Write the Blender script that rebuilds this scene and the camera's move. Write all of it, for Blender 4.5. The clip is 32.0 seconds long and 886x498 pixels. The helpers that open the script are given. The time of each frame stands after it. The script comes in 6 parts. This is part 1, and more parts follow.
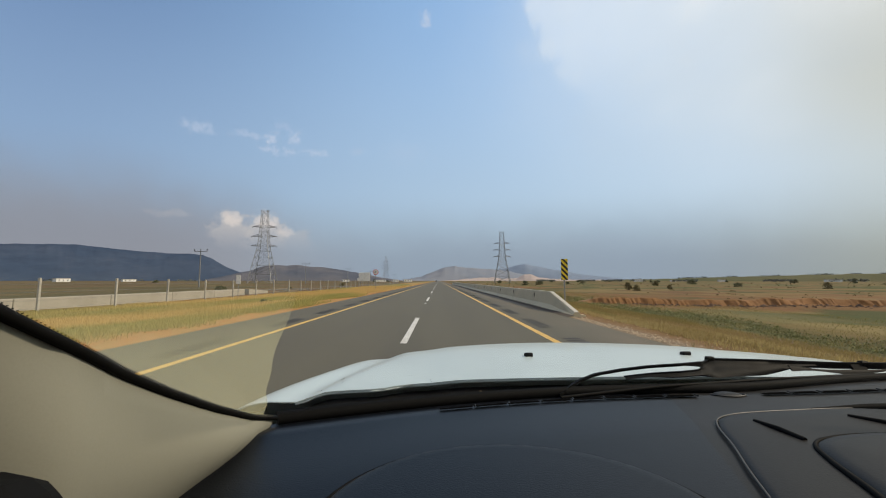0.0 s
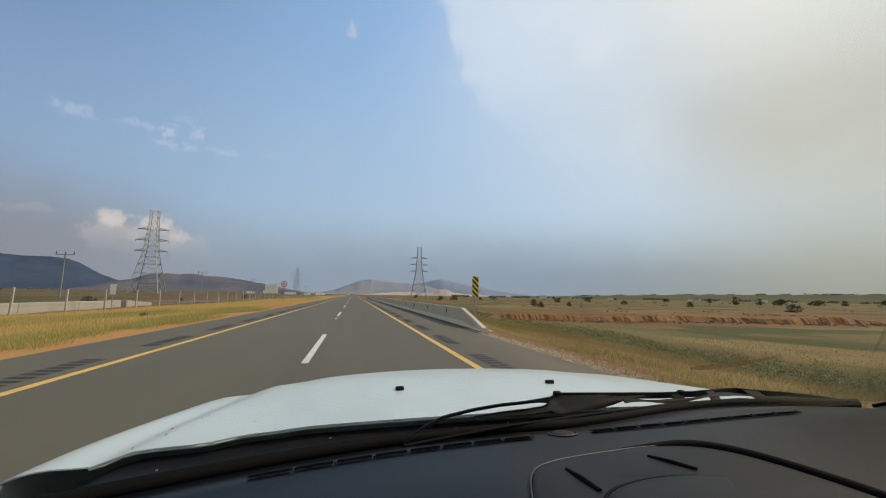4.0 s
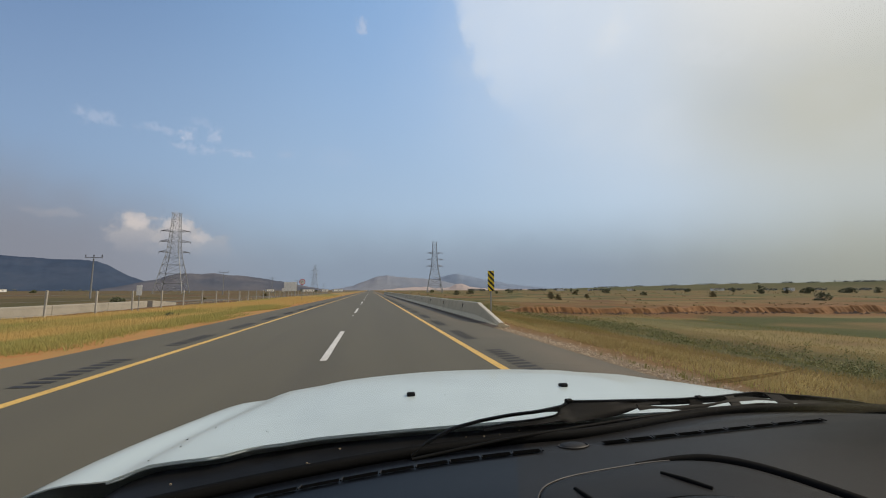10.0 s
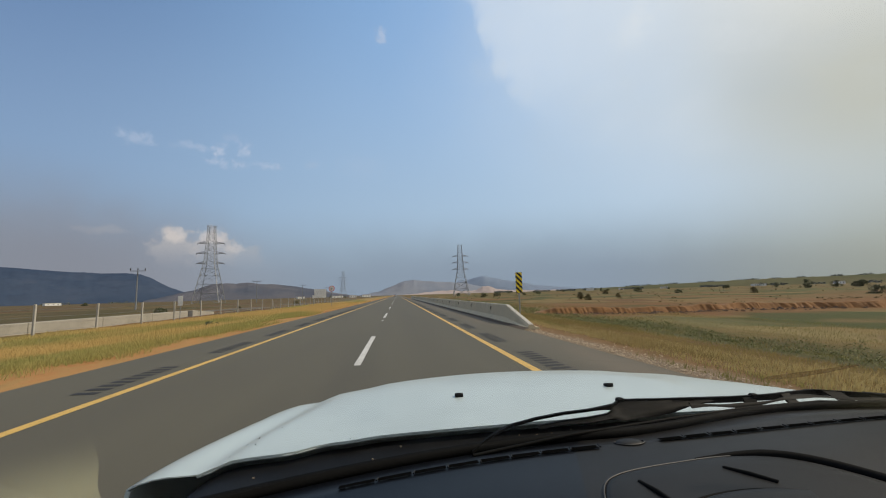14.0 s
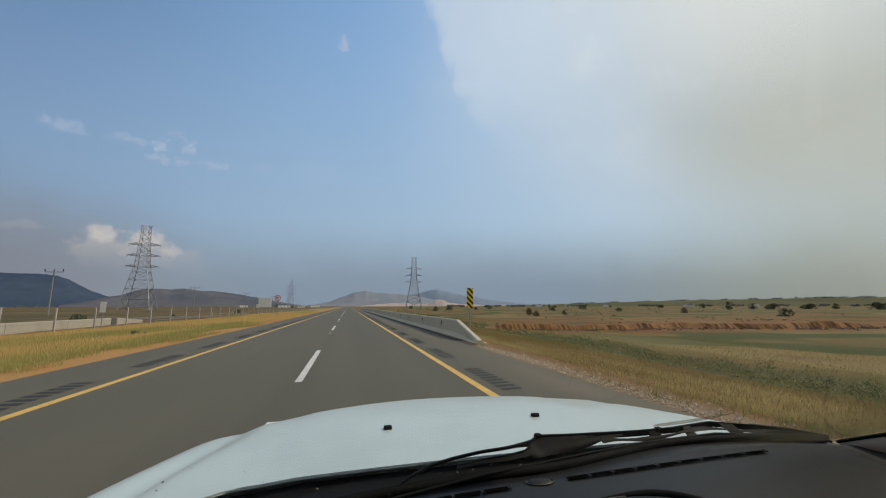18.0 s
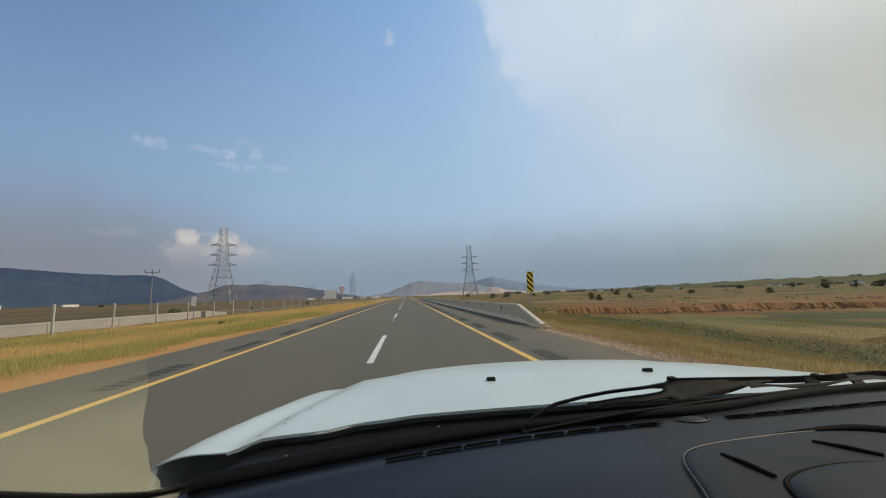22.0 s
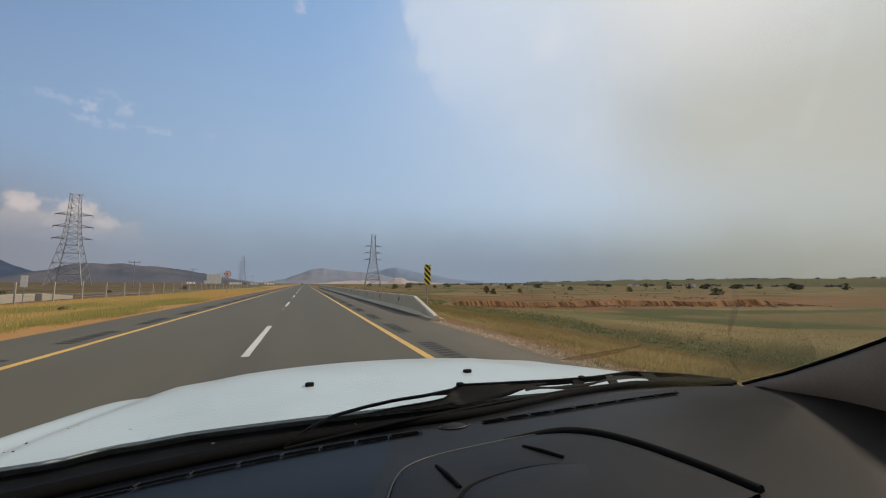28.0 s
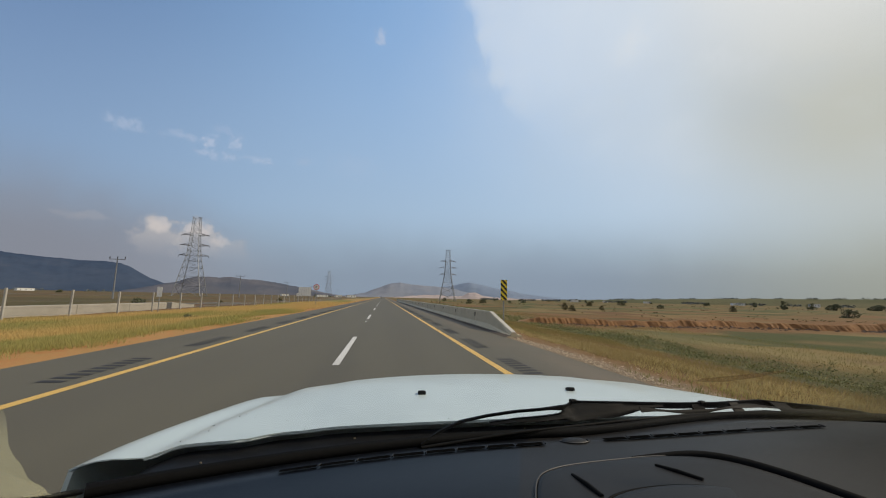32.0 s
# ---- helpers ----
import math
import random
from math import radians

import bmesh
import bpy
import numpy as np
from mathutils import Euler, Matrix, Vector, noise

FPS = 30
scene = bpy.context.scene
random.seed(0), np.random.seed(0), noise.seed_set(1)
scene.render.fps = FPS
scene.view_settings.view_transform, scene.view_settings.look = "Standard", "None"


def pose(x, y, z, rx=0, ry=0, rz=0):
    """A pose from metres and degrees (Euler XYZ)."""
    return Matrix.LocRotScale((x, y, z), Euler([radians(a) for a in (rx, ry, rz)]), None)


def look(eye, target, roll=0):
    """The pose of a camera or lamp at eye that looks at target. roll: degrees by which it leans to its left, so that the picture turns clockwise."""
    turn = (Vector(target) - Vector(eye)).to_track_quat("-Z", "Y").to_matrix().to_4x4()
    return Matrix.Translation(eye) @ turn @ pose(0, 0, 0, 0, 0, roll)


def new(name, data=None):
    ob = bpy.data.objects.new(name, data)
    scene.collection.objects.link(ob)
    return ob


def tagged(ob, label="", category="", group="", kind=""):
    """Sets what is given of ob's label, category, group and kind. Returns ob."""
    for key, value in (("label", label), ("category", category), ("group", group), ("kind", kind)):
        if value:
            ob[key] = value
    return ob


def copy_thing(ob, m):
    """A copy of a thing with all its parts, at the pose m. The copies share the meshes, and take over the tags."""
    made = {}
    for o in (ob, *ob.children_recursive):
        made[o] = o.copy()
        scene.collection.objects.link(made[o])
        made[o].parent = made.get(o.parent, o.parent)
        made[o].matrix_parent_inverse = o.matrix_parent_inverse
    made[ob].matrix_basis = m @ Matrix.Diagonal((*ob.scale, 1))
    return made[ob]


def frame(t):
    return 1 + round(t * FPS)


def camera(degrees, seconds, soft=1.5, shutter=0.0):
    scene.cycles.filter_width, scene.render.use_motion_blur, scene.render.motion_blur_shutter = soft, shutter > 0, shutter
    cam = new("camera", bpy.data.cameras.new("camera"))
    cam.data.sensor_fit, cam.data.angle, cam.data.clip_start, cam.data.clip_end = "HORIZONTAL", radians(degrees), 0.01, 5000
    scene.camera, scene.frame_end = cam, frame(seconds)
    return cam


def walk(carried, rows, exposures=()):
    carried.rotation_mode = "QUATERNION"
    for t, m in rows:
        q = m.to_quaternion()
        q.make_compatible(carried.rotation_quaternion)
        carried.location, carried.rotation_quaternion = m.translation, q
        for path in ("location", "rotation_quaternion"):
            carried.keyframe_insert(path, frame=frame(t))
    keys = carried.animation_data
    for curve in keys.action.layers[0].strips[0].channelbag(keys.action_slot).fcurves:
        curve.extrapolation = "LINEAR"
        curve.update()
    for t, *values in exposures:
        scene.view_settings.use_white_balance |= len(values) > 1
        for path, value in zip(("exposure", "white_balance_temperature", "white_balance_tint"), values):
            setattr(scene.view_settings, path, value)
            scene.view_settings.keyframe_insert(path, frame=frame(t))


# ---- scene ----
cam = camera(98.1, 32.0, soft=1.1)
PATH = [
    (0, (-0.613, -1.4, 1.411), (-0.589, 0.593, 1.575), -0.0),
    (0.5, (-0.614, -1.398, 1.408), (-0.528, 0.591, 1.597), 1.1),
    (1, (-0.595, -1.395, 1.402), (-0.502, 0.593, 1.599), 0.5),
    (1.5, (-0.603, -1.4, 1.406), (-0.538, 0.59, 1.589), -0.1),
    (2, (-0.607, -1.395, 1.403), (-0.506, 0.593, 1.593), 1.3),
    (2.5, (-0.605, -1.394, 1.405), (-0.543, 0.6, 1.549), 0.1),
    (3, (-0.61, -1.399, 1.405), (-0.553, 0.595, 1.554), 0.7),
    (3.5, (-0.556, -1.394, 1.411), (-0.474, 0.599, 1.554), -6.2),
    (4, (-0.461, -1.378, 1.468), (-0.017, 0.558, 1.709), 1.0),
    (4.5, (-0.442, -1.365, 1.501), (0.163, 0.525, 1.744), 0.0),
    (6.5, (-0.348, -1.401, 1.502), (0.186, 0.516, 1.702), -2.6),
    (7, (-0.36, -1.38, 1.5), (0.138, 0.548, 1.681), -2.3),
    (7.5, (-0.364, -1.376, 1.497), (0.151, 0.551, 1.639), -2.2),
    (8, (-0.377, -1.361, 1.503), (0.129, 0.568, 1.646), -1.5),
    (8.5, (-0.385, -1.35, 1.511), (0.126, 0.576, 1.684), -0.2),
    (9, (-0.395, -1.366, 1.489), (0.054, 0.574, 1.681), -0.2),
    (9.5, (-0.407, -1.364, 1.495), (0.022, 0.578, 1.705), -0.5),
    (10, (-0.435, -1.374, 1.505), (-0.067, 0.58, 1.717), -0.1),
    (10.5, (-0.406, -1.363, 1.489), (-0.097, 0.608, 1.634), -2.6),
    (11, (-0.424, -1.38, 1.498), (-0.126, 0.591, 1.654), -2.0),
    (11.5, (-0.431, -1.404, 1.517), (-0.119, 0.56, 1.723), -1.8),
    (12, (-0.478, -1.383, 1.514), (-0.202, 0.589, 1.705), -0.7),
    (12.5, (-0.464, -1.407, 1.52), (-0.193, 0.561, 1.753), 0.3),
    (13, (-0.454, -1.405, 1.503), (-0.215, 0.569, 1.714), -1.0),
    (13.5, (-0.472, -1.42, 1.526), (-0.213, 0.549, 1.758), -1.5),
    (15.5, (-0.572, -1.351, 1.416), (-0.441, 0.632, 1.64), -2.2),
    (16, (-0.545, -1.342, 1.417), (-0.142, 0.601, 1.664), -2.4),
    (16.5, (-0.496, -1.413, 1.525), (-0.052, 0.519, 1.79), 0.0),
    (17, (-0.516, -1.399, 1.534), (-0.056, 0.53, 1.798), 1.1),
    (17.5, (-0.477, -1.412, 1.534), (-0.036, 0.519, 1.81), 0.6),
    (18, (-0.441, -1.445, 1.572), (0.029, 0.477, 1.865), -0.1),
    (18.5, (-0.441, -1.431, 1.545), (-0.036, 0.508, 1.822), 0.3),
    (19, (-0.458, -1.398, 1.495), (-0.087, 0.558, 1.695), 1.4),
    (19.5, (-0.494, -1.409, 1.509), (-0.188, 0.552, 1.754), 1.9),
    (20, (-0.479, -1.413, 1.517), (-0.177, 0.55, 1.756), 0.7),
    (20.5, (-0.505, -1.386, 1.539), (-0.173, 0.574, 1.757), -1.3),
    (21, (-0.559, -1.328, 1.491), (-0.396, 0.658, 1.659), -1.1),
    (21.5, (-0.611, -1.318, 1.455), (-0.63, 0.677, 1.591), -1.8),
    (22, (-0.572, -1.337, 1.437), (-0.379, 0.64, 1.674), -1.7),
    (22.5, (-0.572, -1.335, 1.461), (-0.095, 0.581, 1.781), -3.0),
    (23, (-0.59, -1.327, 1.459), (-0.075, 0.586, 1.731), -1.7),
    (23.5, (-0.571, -1.317, 1.456), (-0.062, 0.61, 1.632), -2.0),
    (24, (-0.553, -1.309, 1.444), (-0.03, 0.617, 1.574), -3.6),
    (24.5, (-0.557, -1.35, 1.468), (-0.048, 0.568, 1.716), 0.6),
    (25, (-0.392, -1.363, 1.495), (0.242, 0.528, 1.652), 1.7),
    (25.5, (-0.273, -1.404, 1.52), (0.504, 0.431, 1.689), -0.4),
    (27.5, (-0.296, -1.369, 1.479), (0.451, 0.479, 1.641), -0.4),
    (28, (-0.318, -1.389, 1.482), (0.354, 0.487, 1.664), 0.3),
    (28.5, (-0.317, -1.41, 1.514), (0.348, 0.461, 1.75), -0.0),
    (29, (-0.334, -1.404, 1.515), (0.347, 0.462, 1.751), 0.6),
    (29.5, (-0.339, -1.402, 1.514), (0.326, 0.472, 1.735), 1.1),
    (30, (-0.332, -1.396, 1.498), (0.304, 0.49, 1.696), 1.0),
    (30.5, (-0.37, -1.387, 1.475), (0.134, 0.539, 1.663), 2.4),
    (31, (-0.412, -1.39, 1.478), (-0.006, 0.559, 1.668), -0.1),
    (31.5, (-0.394, -1.429, 1.497), (0.015, 0.514, 1.74), -0.9),
    (32, (-0.442, -1.436, 1.486), (-0.144, 0.526, 1.74), 1.2),
]
# seconds, stops, kelvin, tint
EXPOSURES = [(0.0, 0.22, 6760, 11), (1.0, 0.18, 6760, 11), (2.0, 0.19, 6760, 11), (3.0, 0.22, 6760, 11), (4.0, 0.14, 6740, 11), (7.0, 0.06, 6680, 13), (10.0, 0.06, 6650, 13), (13.0, 0.06, 6560, 11), (16.0, 0.06, 6700, 11), (17.5, -0.04, 6500, 10), (18.2, -0.06, 6480, 9), (19.2, 0.03, 6550, 10), (21.0, 0.1, 6520, 9), (23.0, 0.0, 6600, 11), (24.0, 0.08, 6720, 12), (25.0, 0.0, 6640, 13), (28.0, -0.01, 6640, 14), (32.0, 0.03, 6600, 12)]
walk(cam, [(t, look(eye, target, roll)) for t, eye, target, roll in PATH], EXPOSURES)

# ---- colours of the sky and of the far hills ----
SKY_LEFT, SKY_MID = (0.82, 1.10, 1.36), (2.10, 2.35, 2.28)
HAZE_LEFT, HAZE_RIGHT = (2.4, 3.35, 4.8), (3.8, 4.7, 5.85)
LOW_LEFT, LOW_MID, LOW_RIGHT = (2.75, 2.95, 3.45), (2.4, 3.0, 3.85), (2.75, 2.95, 2.6)
LEFT_MURK, FILL_CLOUD = (2.32, 2.5, 3.0), (5.6, 5.8, 6.0)
VEIL, VEIL_FAR, VEIL_BRIGHT, VEIL_TOP = (5.6, 6.3, 7.0), (5.2, 5.25, 4.6), (6.9, 7.6, 8.4), (7.3, 7.7, 8.1)
CUMULUS, CUMULUS_TOP, SHRED, EARTH = (4.7, 4.5, 4.55), (6.8, 6.2, 5.9), (4.9, 5.6, 7.0), (1.2, 1.0, 0.7)
# distance haze is put into these hill colours as blue and paleness
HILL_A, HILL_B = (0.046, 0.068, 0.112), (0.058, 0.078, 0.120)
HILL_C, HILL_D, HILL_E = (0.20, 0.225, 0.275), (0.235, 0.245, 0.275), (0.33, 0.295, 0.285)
VEIL_SHADE, GLOW = (4.0, 4.7, 5.5), (8.2, 8.2, 8.0)

# ---- world, sun ----
BANK_X, BANK_Y = 11.5, 33.0      # where the eroded bank of the right-hand field begins
SUN_AZ, SUN_EL = 88.0, 43.0     # degrees from the road's direction towards its right, and above the horizon


class Net:
    """Short-hand for building node trees."""

    def __init__(self, tree):
        self.tree, self.nodes, self.links = tree, tree.nodes, tree.links
        tree.nodes.clear()

    def put(self, socket, value):
        if isinstance(value, bpy.types.NodeSocket):
            self.links.new(value, socket)
        elif isinstance(value, (tuple, list)) and socket.type == "RGBA" and len(value) == 3:
            socket.default_value = (*value, 1)
        else:
            socket.default_value = value

    def math(self, op, a, b=0.0, c=0.0, clamp=False):
        n = self.nodes.new("ShaderNodeMath")
        n.operation, n.use_clamp = op, clamp
        for s, v in zip(n.inputs, (a, b, c)):
            self.put(s, v)
        return n.outputs[0]

    def span(self, v, a, b, lo=0.0, hi=1.0, smooth=True):
        n = self.nodes.new("ShaderNodeMapRange")
        n.interpolation_type = "SMOOTHSTEP" if smooth else "LINEAR"
        n.clamp = True
        for s, w in zip(n.inputs, (v, a, b, lo, hi)):
            self.put(s, w)
        return n.outputs[0]

    def mix(self, f, a, b, how="MIX"):
        n = self.nodes.new("ShaderNodeMix")
        n.data_type, n.blend_type, n.clamp_factor = "RGBA", how, True
        self.put(n.inputs[0], f)
        self.put(n.inputs[6], a)
        self.put(n.inputs[7], b)
        return n.outputs[2]

    def noise(self, vec, scale, detail=4.0, rough=0.55, out=0, kind="3D"):
        n = self.nodes.new("ShaderNodeTexNoise")
        n.noise_dimensions = kind
        if vec is not None:
            self.put(n.inputs["Vector"], vec)
        n.inputs["Scale"].default_value = scale
        n.inputs["Detail"].default_value = detail
        n.inputs["Roughness"].default_value = rough
        return n.outputs[out]

    def scaled(self, vec, s):
        n = self.nodes.new("ShaderNodeVectorMath")
        n.operation = "MULTIPLY"
        self.put(n.inputs[0], vec)
        n.inputs[1].default_value = s
        return n.outputs[0]

    def xyz(self, vec):
        n = self.nodes.new("ShaderNodeSeparateXYZ")
        self.put(n.inputs[0], vec)
        return n.outputs

    def vec(self, x, y, z):
        n = self.nodes.new("ShaderNodeCombineXYZ")
        for s, v in zip(n.inputs, (x, y, z)):
            self.put(s, v)
        return n.outputs[0]

    def bump(self, height, strength, distance):
        n = self.nodes.new("ShaderNodeBump")
        n.inputs["Strength"].default_value = strength
        n.inputs["Distance"].default_value = distance
        self.put(n.inputs["Height"], height)
        return n.outputs[0]

    def coords(self, which):
        return self.nodes.new("ShaderNodeTexCoord").outputs[which]


world = bpy.data.worlds.new("sky")
scene.world = world
world.use_nodes = True
w = Net(world.node_tree)
sky = w.nodes.new("ShaderNodeTexSky")
sky.sky_type, sky.sun_disc = "NISHITA", False
sky.sun_elevation, sky.sun_rotation = radians(SUN_EL), radians(SUN_AZ)
sky.air_density, sky.dust_density, sky.ozone_density = 1.0, 0.6, 1.6
way = w.coords("Generated")
wx, wy, wz = w.xyz(way)
az = w.math("MULTIPLY", w.math("ARCTAN2", wx, wy), 57.2958)
el = w.math("MULTIPLY", w.math("ARCSINE", wz), 57.2958)
flat = w.vec(az, w.math("MULTIPLY", el, 1.0), 0.0)      # degrees of azimuth and height
# two scales of billow that ruffle every edge of cloud
billow = w.noise(flat, 0.10, 6.0, 0.6)
fine = w.noise(flat, 0.35, 5.0, 0.6)
ruffle = w.math("ADD", w.math("MULTIPLY", w.math("SUBTRACT", billow, 0.5), 14.0), w.math("MULTIPLY", w.math("SUBTRACT", fine, 0.5), 5.0))
# open blue sky paling towards the horizon
blue = w.mix(1.0, sky.outputs[0], w.mix(w.span(az, -52.0, -4.0), SKY_LEFT, SKY_MID), "MULTIPLY")
pale = w.mix(w.span(az, -60.0, 45.0), HAZE_LEFT, HAZE_RIGHT)
col = w.mix(w.span(el, 52.0, 3.0, 0.0, 0.9), blue, pale)
low = w.mix(w.span(az, -34.0, -6.0), LOW_LEFT, LOW_MID)
low = w.mix(w.span(az, 26.0, 62.0), low, LOW_RIGHT)
col = w.mix(w.span(w.math("ADD", el, w.math("MULTIPLY", ruffle, 0.25)), 13.0, 2.0, 0.0, 0.92), col, low)
# the great bright veil of cloud on the sunny side, sharp along its upper edge, thinning downwards
edge = w.math("ADD", az, w.math("MULTIPLY", w.math("SUBTRACT", el, 36.0), 0.56))
veil = w.span(w.math("ADD", edge, w.math("MULTIPLY", ruffle, 0.55)), 13.2, 15.6, 0.0, 0.52)
veil = w.math("MULTIPLY", veil, w.span(el, 20.0, 37.0, 0.0, 1.0))
soft_veil = w.span(w.math("ADD", az, w.math("MULTIPLY", ruffle, 0.8)), -4.0, 50.0, 0.0, 0.94)
soft_veil = w.math("MULTIPLY", soft_veil, w.span(w.math("ADD", el, w.math("MULTIPLY", w.math("SUBTRACT", az, 30.0), 0.30)), 3.0, 27.0))
col = w.mix(soft_veil, col, w.mix(w.span(az, 36.0, 58.0), VEIL, VEIL_FAR))
cells = w.noise(w.vec(az, w.math("MULTIPLY", el, 1.4), 3.0), 0.055, 5.0, 0.55)
col = w.mix(w.math("MULTIPLY", w.span(cells, 0.46, 0.70, 0.0, 0.24), w.math("MULTIPLY", w.span(az, 8.0, 26.0), w.span(el, 6.0, 24.0))), col, VEIL_BRIGHT)
col = w.mix(w.math("MULTIPLY", w.span(cells, 0.50, 0.30, 0.0, 0.22), w.math("MULTIPLY", w.span(az, 12.0, 30.0), w.span(el, 10.0, 26.0))), col, VEIL_SHADE)
col = w.mix(veil, col, VEIL_BRIGHT)
glow = w.math("SQRT", w.math("ADD", w.math("POWER", w.math("SUBTRACT", az, 58.0), 2.0), w.math("POWER", w.math("SUBTRACT", el, 42.0), 2.0)))
col = w.mix(w.span(glow, 24.0, 3.0, 0.0, 0.75), col, GLOW)
col = w.mix(w.math("MULTIPLY", w.span(billow, 0.52, 0.72), w.math("MULTIPLY", w.span(az, 10.0, 24.0), w.span(el, 22.0, 34.0, 0.0, 0.5))), col, VEIL_TOP)
# murk and heaped cloud over the left-hand hills, and the torn shreds above it


def puff(a, e, ra, re, grain, gain, rag=2.8, inner=0.25):
    da = w.math("DIVIDE", w.math("SUBTRACT", az, a), ra)
    de = w.math("DIVIDE", w.math("SUBTRACT", el, e), re)
    d = w.math("SQRT", w.math("ADD", w.math("MULTIPLY", da, da), w.math("MULTIPLY", de, de)))
    n = w.math("MULTIPLY", w.math("SUBTRACT", w.noise(flat, grain, 5.0, 0.62), 0.5), rag)
    return w.span(w.math("ADD", d, n), 1.05, inner, 0.0, gain)


# murk low on the left, thickest near the hills
col = w.mix(w.math("MULTIPLY", w.span(az, -17.0, -38.0, 0.0, 0.85), w.span(w.math("ADD", el, w.math("MULTIPLY", ruffle, 0.3)), 17.0, 5.0)), col, LEFT_MURK)
# two-headed heap: crisp crowns, dissolving downwards
fade = w.span(el, 3.4, 9.0, 0.0, 1.0)
for a, e, ra, re, gain in ((-28.2, 6.1, 3.0, 3.2, 0.85), (-24.2, 5.9, 3.2, 3.1, 0.85), (-20.8, 5.2, 3.2, 2.2, 0.6)):
    col = w.mix(w.math("MULTIPLY", fade, puff(a, e, ra, re, 0.6, gain, 1.7, 0.5)), col, CUMULUS)
for a, e, ra, re, gain in ((-28.3, 8.1, 1.7, 1.3, 0.55), (-24.4, 8.0, 2.0, 1.2, 0.48), (-21.6, 6.7, 1.5, 0.9, 0.36)):
    col = w.mix(puff(a, e, ra, re, 0.8, gain, 2.0, 0.3), col, CUMULUS_TOP)
col = w.mix(puff(-35.0, 8.2, 2.6, 0.6, 0.5, 0.22), col, CUMULUS)
for a, e, ra, re, gain in ((-32.7, 19.0, 1.9, 0.7, .34), (-26.8, 19.0, 2.3, 0.5, .28), (-23.9, 19.1, 0.95, 0.75, .5), (-21.0, 19.4, 0.9, 0.7, .46), (-24.0, 17.6, 1.2, 0.5, .40),
                           (-21.6, 17.6, 1.2, 0.5, .34), (-18.0, 17.8, 1.8, 0.42, .45), (-22.4, 20.8, 1.6, 0.5, .14), (-12.2, 18.4, 1.1, 0.6, .16), (-5.0, 18.6, 4.0, 1.6, .08), (-2.0, 35.6, 0.8, 1.0, .5)):
    col = w.mix(puff(a, e, ra * 1.2, re * 1.45, 1.1, gain * 1.15, 3.0, 0.05), col, SHRED)
# veil continues over the whole sky behind: unseen thin broken cloud, added fill light
col = w.mix(w.math("MULTIPLY", w.span(wy, 0.45, -0.35), w.span(w.noise(way, 2.2, 5.0, 0.6), 0.30, 0.62, 0.2, 0.75)), col, FILL_CLOUD)
# below the horizon: dull earth light
col = w.mix(w.span(el, 0.0, -1.5), col, EARTH)
back = w.nodes.new("ShaderNodeBackground")
w.put(back.inputs[0], col)
back.inputs[1].default_value = 0.1
w.links.new(back.outputs[0], w.nodes.new("ShaderNodeOutputWorld").inputs[0])

sun = new("sun", bpy.data.lights.new("sun", "SUN"))
sun.data.energy, sun.data.angle, sun.data.color = 2.9, radians(5.0), (1.0, 0.87, 0.68)
sun.matrix_world = look((0, 0, 50), (-math.sin(radians(SUN_AZ)) * math.cos(radians(SUN_EL)), -math.cos(radians(SUN_AZ)) * math.cos(radians(SUN_EL)), 50 - math.sin(radians(SUN_EL))))


# ---- materials ----
def material(name, color, rough=0.6, metal=0.0, grain=0.0, grain_scale=40.0, stain=0.0, stain_scale=1.5, bump=0.0, tint=None, island=0.0, coat=0.0, spec=0.5, object_random=0.0):
    """A surface with two scales of variation: fine grain, and stains towards a second tint."""
    mat = bpy.data.materials.new(name)
    mat.use_nodes = True
    n = Net(mat.node_tree)
    pos = n.nodes.new("ShaderNodeNewGeometry").outputs["Position"]
    c = color
    g = n.noise(pos, grain_scale, 3.0, 0.6)
    if stain:
        c = n.mix(n.span(n.noise(pos, stain_scale, 5.0, 0.6), 0.42, 0.68, 0.0, stain), c, tint or tuple(0.6 * v for v in color))
    if grain:
        c = n.mix(n.span(g, 0.35, 0.65, 0.0, grain), c, tuple(0.45 * v for v in color))
    if island:
        r = n.nodes.new("ShaderNodeNewGeometry").outputs["Random Per Island"]
        c = n.mix(n.math("MULTIPLY", r, island), c, tint or tuple(0.5 * v for v in color))
    if object_random:
        r = n.nodes.new("ShaderNodeObjectInfo").outputs["Random"]
        c = n.mix(n.math("MULTIPLY", r, object_random), c, tint or tuple(0.5 * v for v in color))
    b = n.nodes.new("ShaderNodeBsdfPrincipled")
    n.put(b.inputs["Base Color"], c)
    b.inputs["Roughness"].default_value, b.inputs["Metallic"].default_value = rough, metal
    b.inputs["Coat Weight"].default_value = coat
    b.inputs["Specular IOR Level"].default_value = spec
    if bump:
        n.put(b.inputs["Normal"], n.bump(g, 0.6, bump))
    n.links.new(b.outputs[0], n.nodes.new("ShaderNodeOutputMaterial").inputs[0])
    return mat


def finish(n, color, rough, normal=None, spec=0.4):
    b = n.nodes.new("ShaderNodeBsdfPrincipled")
    n.put(b.inputs["Base Color"], color)
    n.put(b.inputs["Roughness"], rough)
    b.inputs["Specular IOR Level"].default_value = spec
    if normal is not None:
        n.put(b.inputs["Normal"], normal)
    n.links.new(b.outputs[0], n.nodes.new("ShaderNodeOutputMaterial").inputs[0])


